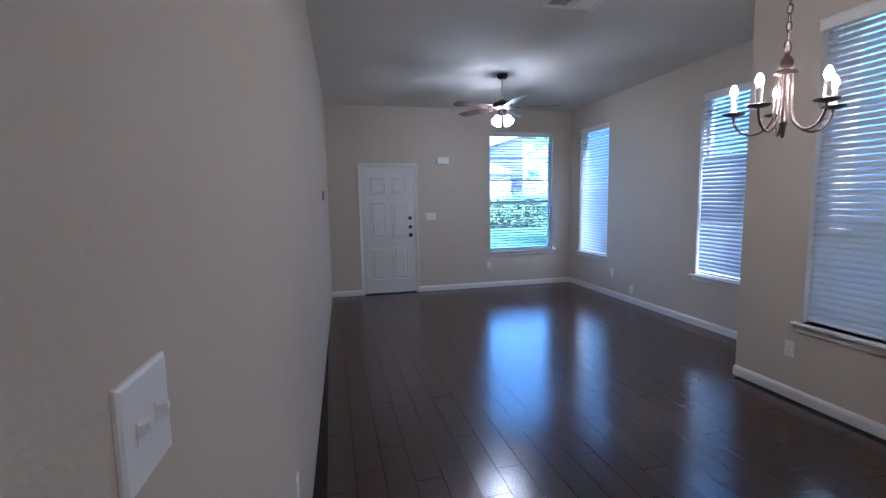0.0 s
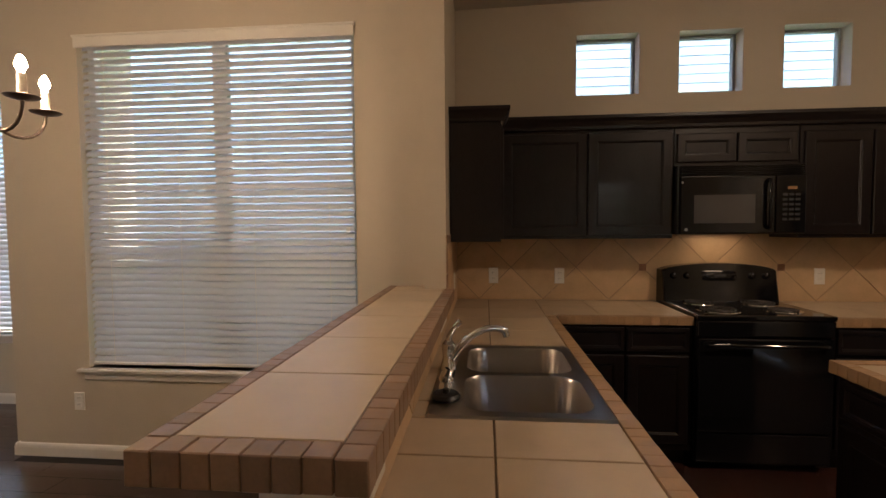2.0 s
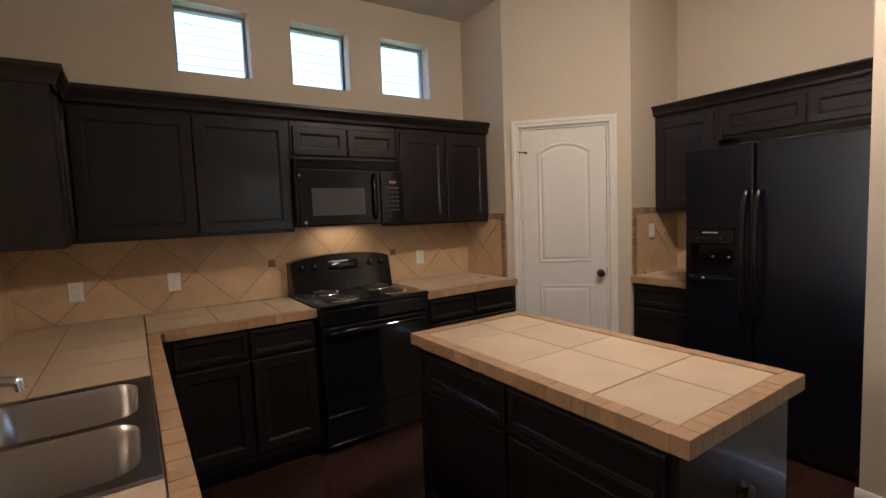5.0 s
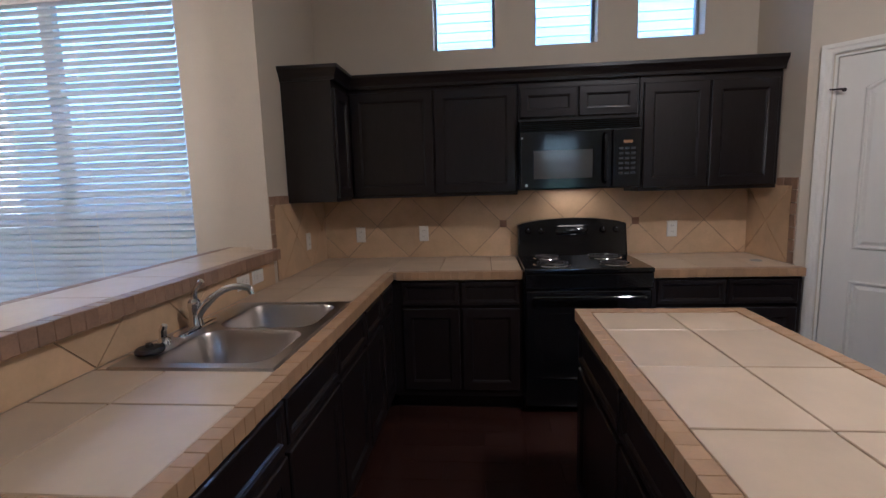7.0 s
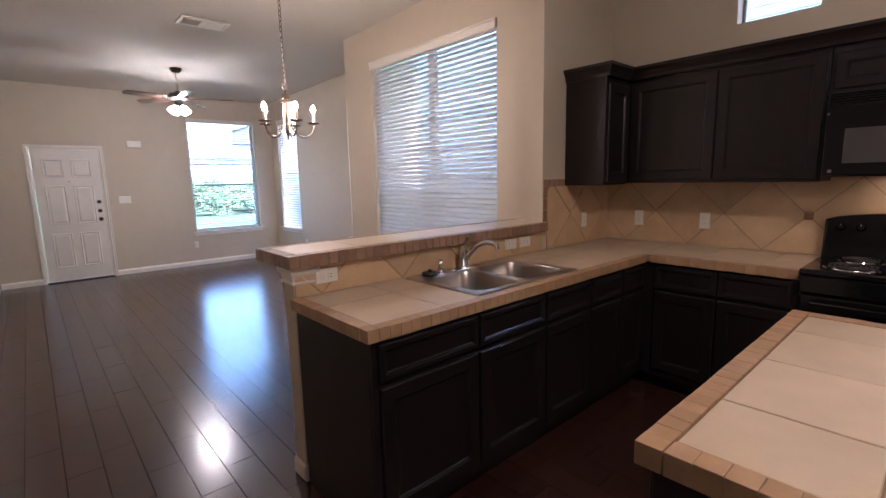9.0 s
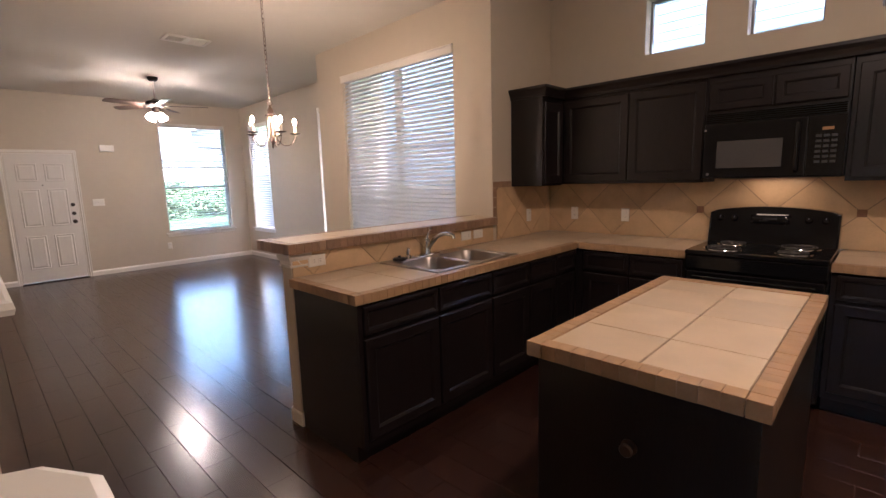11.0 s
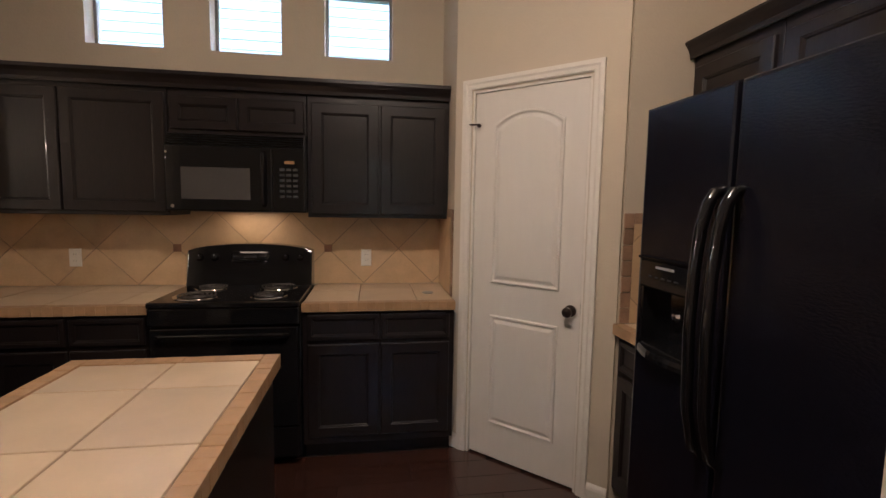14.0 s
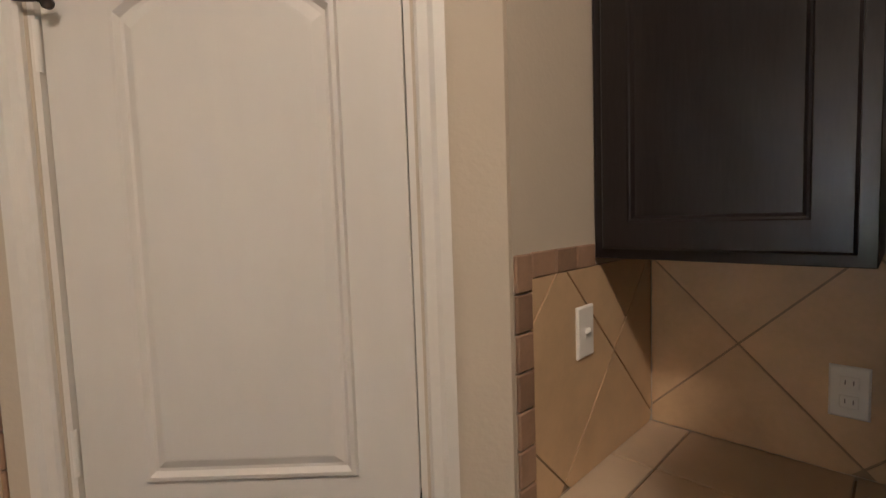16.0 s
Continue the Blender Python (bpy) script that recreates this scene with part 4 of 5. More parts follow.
# ---- outlets and switches ----
def plate(name, label, m, gangs=1, kind="outlet", wide=False):
    """A cover plate on a wall: local x across, z up, face to -y."""
    w, h = 0.070 + 0.046 * (gangs - 1), 0.115
    p = thing(name, label, "wall outlet" if kind == "outlet" else "light switch", m, "outlets and switches")
    bm = bmesh.new()
    loft(bm, [[(x, 0, z) for x, z in ((-w / 2, -h / 2), (w / 2, -h / 2), (w / 2, h / 2), (-w / 2, h / 2))],
              [(x, -0.004, z) for x, z in ((-w / 2, -h / 2), (w / 2, -h / 2), (w / 2, h / 2), (-w / 2, h / 2))],
              [(x, -0.007, z) for x, z in ((-w / 2 + 0.004, -h / 2 + 0.004), (w / 2 - 0.004, -h / 2 + 0.004), (w / 2 - 0.004, h / 2 - 0.004), (-w / 2 + 0.004, h / 2 - 0.004))]])
    part("cover", bm, PLATE, p)
    for g in range(gangs):
        x = (g - (gangs - 1) / 2) * 0.046
        if kind == "outlet":
            for s in (-0.021, 0.021):
                box("socket", (x - 0.016, -0.0085, s - 0.014), (x + 0.016, -0.0068, s + 0.014), PLATE, p, 0.0008)
                boxes("slots", [((x - 0.008, -0.0088, s - 0.004), (x - 0.006, -0.0083, s + 0.006)), ((x + 0.006, -0.0088, s - 0.004), (x + 0.008, -0.0083, s + 0.006))], PLATE_DARK, p, 0)
        else:
            box("toggle_slot", (x - 0.006, -0.0078, -0.013), (x + 0.006, -0.0068, 0.013), PLATE, p, 0.0003)
            bm = bmesh.new()
            loft(bm, [[(x - 0.004, -0.007, -0.006), (x + 0.004, -0.007, -0.006), (x + 0.004, -0.007, 0.008), (x - 0.004, -0.007, 0.008)],
                      [(x - 0.0035, -0.019, 0.003), (x + 0.0035, -0.019, 0.003), (x + 0.0035, -0.018, 0.011), (x - 0.0035, -0.018, 0.011)]])
            part("toggle", bm, PLATE, p)
    return p


def on(matrix, u, v, off=0.0, roll=0):
    return matrix @ pose(u, -off, v, 0, roll, 0)


for u in (0.09, 0.575, 2.375):
    plate("wall_outlet", "white outlet plate on the diagonal tile backsplash", on(EAST, u, 1.098, 0.0082))
plate("wall_outlet", "white outlet plate on the tiled return wall", on(NORTH, 3.65, 1.098, 0.0082))
plate("wall_outlet", "white double plate under the end of the bar", on(NORTH, 1.405, 1.000, 0.0082, 90), 1)
for u in (2.755, 2.905):
    plate("wall_outlet", "white plate laid on its side under the bar", on(NORTH, u, 1.000, 0.0082, 90))
plate("light_switch", "white switch plate on the tiled nook wall", on(NOOK, 3.82, 1.252, 0.0082), 1, "switch")
plate("wall_outlet", "white outlet plate behind the small worktop", on(BACK, -2.40, 1.105, 0.0082))
WESTIN = Matrix.Translation((-0.222, 0.18, 0)) @ Matrix.Rotation(math.atan2(7.065, 0.184), 4, "Z")  # local x to +y, local -y to the room
plate("light_switch", "white two-gang switch plate on the long wall", on(WESTIN, 0.295, 1.297, 0), 2, "switch")
plate("wall_outlet", "white outlet plate low on the long wall", on(WESTIN, 1.50, 0.43, 0))
DIN = Matrix.Translation((DINING_X, 0, 0)) @ Matrix.Rotation(radians(-90), 4, "Z")
plate("wall_outlet", "white outlet plate under the dining window", on(DIN, -2.575, 0.36, 0))
LIV = Matrix.Translation((LIVING_X, 0, 0)) @ Matrix.Rotation(radians(-90), 4, "Z")
plate("wall_outlet", "white outlet plate low on the living room wall", on(LIV, -5.98, 0.36, 0))
plate("wall_outlet", "white cable plate low on the living room wall", on(LIV, -5.52, 0.19, 0))
FRONT = Matrix.Translation((0, LIVING_Y, 0))
plate("wall_outlet", "white outlet plate low beside the front window", on(FRONT, 2.54, 0.37, 0))
plate("light_switch", "white three-gang switch plate beside the entry door", on(FRONT, 1.56, 1.215, 0), 3, "switch")
th = thing("thermostat", "small grey thermostat on the long wall", "thermostat", on(WESTIN, 4.95, 1.56, 0))
box("thermostat_body", (-0.05, -0.024, -0.05), (0.05, 0, 0.05), LABEL, th, 0.005, segs=2)
box("thermostat_face", (-0.03, -0.0255, -0.005), (0.03, -0.0245, 0.03), GREYGLASS, th, 0)
ch = thing("door_chime", "white rectangular door chime box above the switch", "door chime", on(FRONT, 1.765, 2.10, 0))
box("chime_cover", (-0.10, -0.05, -0.055), (0.10, 0, 0.055), PLATE, ch, 0.008, segs=2)


# ---- doors ----
def casing(name, w, h, m, label, width=0.062):
    """Moulded casing round an opening of width w from local x = 0 and height h."""
    bm = bmesh.new()
    prof = [(0.006, 0.0), (0.006, 0.010), (0.012, 0.015), (0.030, 0.015), (0.040, 0.020), (width, 0.020), (width, 0.0)]
    rings = []
    for o, d in prof:
        rings.append([(-o, -d, 0), (-o, -d, h + o), (w + o, -d, h + o), (w + o, -d, 0)])
    vs = [[bm.verts.new(p) for p in r] for r in rings]
    for a, b in zip(vs, vs[1:]):
        for i in range(3):
            bm.faces.new([a[i], a[i + 1], b[i + 1], b[i]])
    bmesh.ops.recalc_face_normals(bm, faces=bm.faces)
    ob = tagged(part(name, bm, TRIM), label, "door casing", kind="structure")
    ob.matrix_basis = m
    return ob


def jamb(parent_m, w, h, depth, label):
    bm = bmesh.new()
    for lo, hi in (((0.0, 0.001, 0.0), (0.012, depth, h)), ((w - 0.012, 0.001, 0), (w, depth, h)), ((0.012, 0.001, h - 0.012), (w - 0.012, depth, h))):
        add_box(bm, lo, hi)
    ob = tagged(part("door_jamb", bm, TRIM), label, "door jamb", kind="structure")
    ob.matrix_basis = parent_m
    return ob


PANEL = [(0.0, 0.0), (0.004, 0.008), (0.012, 0.009), (0.020, 0.0006), (0.026, 0.0004), (0.042, 0.0075), (0.046, 0.008)]
PD = DIAG @ pose(0.118, 0, 0)
casing("pantry_casing", 0.67, 2.098, PD, "white painted moulded casing round the pantry door", 0.060)
jamb(PD, 0.67, 2.098, 0.118, "white painted pantry door jamb")
pdm = DIAG @ pose(0.133, 0.010, 0.012)
pd = tagged(new("door_pantry"), "white two-panel arched pantry door with dark knob", "door", kind="structure")
pd.matrix_basis = pdm
DW, DH = 0.640, 2.072
box("door_slab", (0, 0, 0), (DW, 0.035, DH), DOORP, pd, 0.002)
for z0, z1, rise in ((0.205, 0.840, 0.0), (1.022, 1.960, 0.065)):
    bm = bmesh.new()
    moulding(bm, 0.121, 0.525, z0, z1, rise, PANEL, y=-0.0003)
    part("door_panel", bm, DOORP, pd)
kn = lathe("door_knob", [(0, 0), (0.030, 0), (0.030, 0.006), (0.012, 0.010), (0.011, 0.026), (0.020, 0.034), (0.027, 0.046), (0.025, 0.058), (0.014, 0.066), (0, 0.068)], BRONZE, pd, m=pose(0.590, 0, 0.931, 90, 0, 0), label="dark bronze round knob")
for z in (0.30, 1.085, 1.83):
    tube("hinge", [(-0.006, -0.004, z - 0.045), (-0.006, -0.004, z + 0.045)], 0.006, PLATE, pd, label="white painted hinge")
box("latch_plate", (DW - 0.001, -0.001, 0.92), (DW + 0.002, 0.02, 0.98), BRONZE, pd, 0)
tube("catch", [(-0.03, -0.022, 1.905), (-0.005, -0.03, 1.90), (0.02, -0.028, 1.90), (0.035, -0.012, 1.895)], [0.004, 0.005, 0.005, 0.006], BRONZE, pd, label="small dark metal catch")
lathe("catch_knob", [(0, 0), (0.010, 0), (0.011, 0.007), (0, 0.011)], BRONZE, pd, m=pose(0.036, -0.022, 1.893, 90, 0, 0), segs=14, label="dark bronze tip of the catch")

FD = FRONT @ pose(FRONT_DOOR[0], 0, 0)
fw, fh = FRONT_DOOR[1] - FRONT_DOOR[0], FRONT_DOOR[3]
casing("entry_casing", fw, fh, FD, "white painted casing round the entry door", 0.05)
jamb(FD, fw, fh, 0.138, "white painted entry door jamb")
fdm = tagged(new("door_entry"), "white six-panel entry door with three dark locks", "door", kind="structure")
fdm.matrix_basis = FD @ pose(0.014, 0.012, 0.02)
ew, eh = fw - 0.028, fh - 0.034
box("door_slab", (0, 0, 0), (ew, 0.044, eh), DOORP, fdm, 0.002)
for x0, x1 in ((0.11, ew / 2 - 0.045), (ew / 2 + 0.045, ew - 0.11)):
    for z0, z1 in ((0.20, 0.72), (0.86, 1.44), (1.56, 1.83)):
        bm = bmesh.new()
        moulding(bm, x0, x1, z0, z1, 0, PANEL, y=-0.0003)
        part("door_panel", bm, DOORP, fdm)
for z in (1.04, 1.18):
    lathe("deadbolt", [(0, 0), (0.030, 0), (0.028, 0.012), (0.012, 0.014), (0.010, 0.028), (0, 0.03)], BRONZE, fdm, m=pose(ew - 0.065, 0, z, 90, 0, 0), label="dark bronze deadbolt")
lathe("door_knob", [(0, 0), (0.032, 0), (0.030, 0.008), (0.012, 0.012), (0.012, 0.028), (0.026, 0.042), (0.027, 0.056), (0, 0.066)], BRONZE, fdm, m=pose(ew - 0.065, 0, 0.91, 90, 0, 0), label="dark bronze door knob")
lathe("peephole", [(0, 0), (0.009, 0), (0.008, 0.003), (0, 0.004)], BRONZE, fdm, m=pose(ew / 2, 0, 1.50, 90, 0, 0), segs=12)
box("threshold", (0.0, -0.03, 0.0), (fw, 0.13, 0.016), BRONZE, None, 0.004, m=FD).name = "door_threshold"
tagged(bpy.data.objects["door_threshold"], "dark metal threshold under the entry door", "threshold", kind="structure")

HD = Matrix.Translation((HALL_DOOR[1], -3.14, 0)) @ Matrix.Rotation(radians(180), 4, "Z")
casing("hall_casing", HALL_DOOR[1] - HALL_DOOR[0], 2.04, HD, "white painted casing round a closed hall door", 0.062)
jamb(HD, HALL_DOOR[1] - HALL_DOOR[0], 2.04, 0.118, "white painted hall door jamb")
hd = tagged(new("door_hall"), "plain white closed hall door with pale hinges", "door", kind="structure")
hd.matrix_basis = HD @ pose(0.014, 0.008, 0.012)
box("door_slab", (0, 0, 0), (0.732, 0.035, 2.01), DOORP, hd, 0.002)
for z0, z1, rise in ((0.225, 0.825, 0.0), (1.055, 1.90, 0.075)):
    bm = bmesh.new()
    moulding(bm, 0.13, 0.60, z0, z1, rise, PANEL, y=-0.0003)
    part("door_panel", bm, DOORP, hd)
for z in (0.25, 1.03, 1.82):
    tube("hinge", [(-0.004, -0.006, z - 0.045), (-0.004, -0.006, z + 0.045)], 0.008, PLATE, hd, label="pale metal hinge")
    box("hinge_leaf", (-0.022, -0.003, z - 0.045), (0.018, -0.0005, z + 0.045), PLATE, hd, 0.0005)
lathe("door_knob", [(0, 0), (0.030, 0), (0.030, 0.006), (0.012, 0.010), (0.011, 0.026), (0.027, 0.046), (0, 0.068)], BRONZE, hd, m=pose(0.67, 0, 0.93, 90, 0, 0), label="dark bronze door knob")

# ---- windows and blinds ----
def slat_mesh(length, cache={}):
    k = round(length, 3)
    if k not in cache:
        bm = bmesh.new()
        ys = (-0.025, -0.0125, 0.0, 0.0125, 0.025)
        top = [(y, 0.0028 + 0.0075 * (1 - (y / 0.025) ** 2)) for y in ys]
        low = [(y, 0.0075 * (1 - (y / 0.025) ** 2)) for y in ys[::-1]]
        sec = top + low
        a = [bm.verts.new((-length / 2, y, z)) for y, z in sec]
        b = [bm.verts.new((length / 2, y, z)) for y, z in sec]
        n = len(sec)
        bm.faces.new(a)
        bm.faces.new(b[::-1])
        for i in range(n):
            j = (i + 1) % n
            bm.faces.new([a[j], a[i], b[i], b[j]])
        bmesh.ops.recalc_face_normals(bm, faces=bm.faces)
        me = bpy.data.meshes.new("slat")
        bm.to_mesh(me)
        bm.free()
        me.materials.append(SLAT)
        cache[k] = me
    return cache[k]


def window(name, label, frame_m, u0, u1, z0, z1, depth, mull=(), rails=(), bars=(), fm=VINYL, fwid=0.045):
    """A window in its opening; local x from u0 to u1."""
    w = tagged(new(name), label, "window", kind="structure")
    w.matrix_basis = frame_m
    bm = bmesh.new()
    y0, y1 = depth - 0.06, depth - 0.01
    for lo, hi in (((u0, y0, z0), (u0 + fwid, y1, z1)), ((u1 - fwid, y0, z0), (u1, y1, z1)), ((u0 + fwid, y0, z0), (u1 - fwid, y1, z0 + fwid)), ((u0 + fwid, y0, z1 - fwid), (u1 - fwid, y1, z1))):
        add_box(bm, lo, hi, 0.003)
    for u in mull:
        add_box(bm, (u - 0.045, y0, z0 + fwid), (u + 0.045, y1, z1 - fwid), 0.003)
    part("window_frame", bm, fm, w)
    for z in rails:
        box("meeting_rail", (u0 + fwid, y0 + 0.006, z - 0.022), (u1 - fwid, y1 - 0.006, z + 0.022), fm, w, 0.003)
    for z in bars:
        box("glazing_bar", (u0 + fwid, y0 + 0.022, z - 0.007), (u1 - fwid, y1 - 0.018, z + 0.007), GRAYFRAME, w, 0.001)
    pane = box("pane", (u0 + fwid - 0.004, y0 + 0.026, z0 + fwid - 0.004), (u1 - fwid + 0.004, y0 + 0.030, z1 - fwid + 0.004), GLASS, w, 0)
    pane.visible_shadow = False
    return w


def sill(frame_m, u0, u1, z):
    s = tagged(new("window_sill"), "white painted window sill with apron moulding", "window sill", kind="structure")
    s.matrix_basis = frame_m
    box("sill_board", (u0 - 0.055, -0.045, z - 0.020), (u1 + 0.055, -0.0005, z), TRIM, s, 0.006, segs=2)
    box("sill_board", (u0 + 0.001, -0.0003, z - 0.020), (u1 - 0.001, 0.075, z - 0.0), TRIM, s, 0.001)
    box("apron", (u0 - 0.03, -0.016, z - 0.075), (u1 + 0.03, -0.0005, z - 0.0205), TRIM, s, 0.005)


def blind(label, frame_m, u0, u1, z0, z1, tilt, y=0.035, valance=0.075, proud=False, pitch=0.0435, bottom=0.0, cords=2, tilts=None):
    """A slatted blind; tilt in degrees raises the outer edge of each slat."""
    b = thing("window_blind", label, "window blind", frame_m, "window blinds")
    vy = -0.022 if proud else 0.004
    vx = 0.012 if proud else -0.004
    box("valance", (u0 - vx, vy, z1 - valance), (u1 + vx, vy + 0.012, z1), TRIM, b, 0.004, segs=2)
    if proud:
        box("valance_cap", (u0 - vx - 0.006, vy - 0.006, z1 - 0.012), (u1 + vx + 0.006, vy + 0.02, z1 + 0.004), TRIM, b, 0.003)
    box("head_rail", (u0 + 0.008, y - 0.022, z1 - 0.045), (u1 - 0.008, y + 0.022, z1 - 0.004), TRIM, b, 0.001)
    L = u1 - u0 - 0.022
    me = slat_mesh(L)
    z = z1 - 0.062
    r = random.Random(int(u0 * 100) + 11)
    while z > z0 + bottom + 0.04:
        s = new("slat", me)
        s.parent = b
        t = tilts((z - z0) / (z1 - z0)) if tilts else tilt
        s.matrix_basis = pose((u0 + u1) / 2, y, z, t + r.uniform(-2.0, 2.0), r.uniform(-0.06, 0.06), 0)
        z -= pitch
    box("bottom_rail", (u0 + 0.011, y - 0.025, z0 + bottom + 0.006), (u1 - 0.011, y + 0.025, z0 + bottom + 0.022), TRIM, b, 0.003)
    for k in range(cords):
        x = u0 + 0.16 + (u1 - u0 - 0.32) * k / max(1, cords - 1)
        for dy in (-0.026, 0.026):
            tube("ladder_cord", [(x, y + dy, z1 - 0.04), (x, y + dy, z0 + bottom + 0.02)], 0.0011, CANDLE, b, segs=5)
    return b


window("window_front", "tall white-framed front window with three lights", FRONT, *W_FRONT, 0.14, rails=(1.42,), bars=(1.79, 2.15))
sill(FRONT, W_FRONT[0], W_FRONT[1], W_FRONT[2])
blind("white slatted blind in the front window, slats open flat", FRONT, W_FRONT[0] + 0.006, W_FRONT[1] - 0.006, W_FRONT[2], W_FRONT[3], 15)
for i, (y0, y1, z0, z1) in enumerate(W_SIDE):
    window("window_side", "tall white-framed side window", LIV, -y1, -y0, z0, z1, 0.15, rails=((z0 + z1) / 2,))
    sill(LIV, -y1, -y0, z0)
    if i == 0:
        blind("white slatted blind in the side window, slats half open", LIV, -y1 + 0.006, -y0 - 0.006, z0, z1, 44)
    else:
        blind("white slatted blind in the side window, slats nearly closed", LIV, -y1 + 0.006, -y0 - 0.006, z0, z1, 0, bottom=0.02, tilts=lambda f: 36 if f > 0.66 else 66)
y0, y1, z0, z1 = W_DINING
window("window_dining", "wide twin white-framed dining window", DIN, -y1, -y0, z0, z1, 0.14, mull=(-(y0 + y1) / 2,), rails=(1.29,))
sill(DIN, -y1, -y0, z0)
blind("wide white slatted blind, slats tilted nearly closed", DIN, -y1 + 0.008, -y0 - 0.008, z0, z1, 51, valance=0.072, proud=True, bottom=0.012, cords=4)
cl = thing("cord_tassel", "small clear plastic cord cleat hanging on the blind", "cord tassel", DIN)
box("tassel", (-0.80, 0.001, 1.435), (-0.775, 0.006, 1.465), PLATE, cl, 0.002)
for y0, y1, z0, z1 in W_HIGH:
    window("window_high", "small square grey-framed high window", EAST, -y1, -y0, z0, z1, 0.16, fm=GRAYFRAME, fwid=0.019)

WESTWALL = Matrix.Translation((-2.60, 0, 0)) @ Matrix.Rotation(radians(90), 4, "Z")
window("window_west", "narrow white-framed window behind the stairs", WESTWALL, *W_WEST, 0.14, rails=(1.79,))
sill(WESTWALL, W_WEST[0], W_WEST[1], W_WEST[2])
blind("white slatted blind in the window behind the stairs, slats open", WESTWALL, W_WEST[0] + 0.006, W_WEST[1] - 0.006, W_WEST[2], W_WEST[3], 14)

# ---- chandelier ----
CX, CY = 1.883, 1.575
cd = thing("chandelier", "brushed bronze five-arm chandelier with lit candle bulbs", "chandelier", pose(CX, CY, -0.107) @ Matrix.Scale(1.12, 4))
ctop = (CEIL_AT(CY) + 0.107) / 1.12
lathe("canopy", [(0, ctop - 0.001), (0.062, ctop - 0.001), (0.060, ctop - 0.010), (0.025, ctop - 0.028), (0.008, ctop - 0.034), (0, ctop - 0.034)], NICKEL, cd)
z = 2.035
bm = bmesh.new()
k = 0
while z < ctop - 0.045:
    rot = Matrix.Rotation(radians(90 * (k % 2) + 20), 4, "Z")
    pts = []
    for i in range(14):
        a = 2 * math.pi * i / 14
        pts.append(rot @ Vector((0.009 * math.cos(a), 0, z + 0.019 * math.sin(a))))
    add_tube(bm, pts, 0.0022, 6, True)
    z += 0.0315
    k += 1
part("chain", bm, NICKEL, cd, smooth=True)
tube("power_cord", [(0.003, 0.002, 2.0), (-0.004, 0.003, 2.3), (0.004, -0.003, 2.6), (0.0, 0.002, ctop - 0.03)], 0.0022, CANDLE, cd, segs=6)
tube("hanging_ring", [(0.022 * math.cos(a), 0.006 * math.cos(a), 1.995 + 0.022 * math.sin(a)) for a in [2 * math.pi * i / 18 for i in range(18)]], 0.003, NICKEL, cd, closed=True, segs=8)
lathe("column", [(0, 1.975), (0.008, 1.973), (0.010, 1.96), (0.022, 1.945), (0.024, 1.92), (0.018, 1.915), (0.040, 1.905), (0.042, 1.898), (0.016, 1.892), (0.012, 1.88), (0.009, 1.79), (0.012, 1.73), (0.016, 1.715), (0.010, 1.7), (0.006, 1.665), (0, 1.655)], NICKEL, cd)
for i in range(5):
    a = radians(72 * i + 49.5)
    arm = place(new("arm"), cd, pose(0, 0, 0, 0, 0, math.degrees(a)))
    pts = []
    for t in [j / 16 for j in range(17)]:
        if t < 0.30:
            s = t / 0.30
            pts.append((0.022 + 0.004 * s, 0, 1.892 - 0.115 * s))
        else:
            s = (t - 0.30) / 0.70
            ang = math.pi * s
            pts.append((0.026 + 0.0710 * (1 - math.cos(ang)), 0, 1.777 - 0.090 * math.sin(ang) - 0.017 * s))
    tube("arm_tube", pts, 0.0048, NICKEL, arm)
    lathe("drip_pan", [(0, 1.756), (0.014, 1.758), (0.036, 1.764), (0.042, 1.769), (0.040, 1.771), (0.015, 1.768), (0, 1.768)], NICKEL, arm, m=pose(0.168, 0, 0))
    lathe("candle", [(0.0, 1.768), (0.0115, 1.768), (0.0112, 1.83), (0.009, 1.833), (0, 1.833)], CANDLE, arm, m=pose(0.168, 0, 0), segs=16)
    lathe("bulb", [(0.006, 1.834), (0.008, 1.840), (0.0135, 1.850), (0.0135, 1.858), (0.0095, 1.870), (0.004, 1.880), (0, 1.882)], BULB, arm, m=pose(0.168, 0, 0), segs=14, label="lit flame-shaped bulb")

# ---- ceiling fan ----
FX, FY = 2.05, 5.32
fn = thing("ceiling_fan", "dark bronze five-blade ceiling fan with four lit glass shades", "ceiling fan", pose(FX, FY, 0.035))
ft = CEIL_AT(FY) - 0.035
lathe("canopy", [(0, ft - 0.001), (0.068, ft - 0.001), (0.066, ft - 0.03), (0.045, ft - 0.055), (0.02, ft - 0.06), (0, ft - 0.06)], BRONZE, fn)
tube("downrod", [(0, 0, ft - 0.05), (0, 0, 2.62)], 0.012, TRIM, fn)
lathe("motor_housing", [(0, 2.64), (0.03, 2.635), (0.05, 2.615), (0.11, 2.60), (0.125, 2.575), (0.125, 2.545), (0.10, 2.525), (0.06, 2.515), (0.05, 2.46), (0.06, 2.445), (0, 2.44)], BRONZE, fn, segs=32)
for i in range(4):
    sh = place(new("lamp_arm"), fn, pose(0, 0, 2.445, 0, 0, 90 * i + 24) @ pose(0.045, 0, 0, 0, -38, 0))
    lathe("shade_holder", [(0, 0.01), (0.018, 0.006), (0.022, -0.012), (0.018, -0.02), (0, -0.02)], BRONZE, sh, segs=16)
    lathe("glass_shade", [(0.020, -0.016), (0.034, -0.030), (0.046, -0.055), (0.050, -0.085), (0.058, -0.105), (0.054, -0.106), (0.030, -0.075), (0, -0.066)], FANGLASS, sh, segs=20, label="lit frosted bell glass shade")
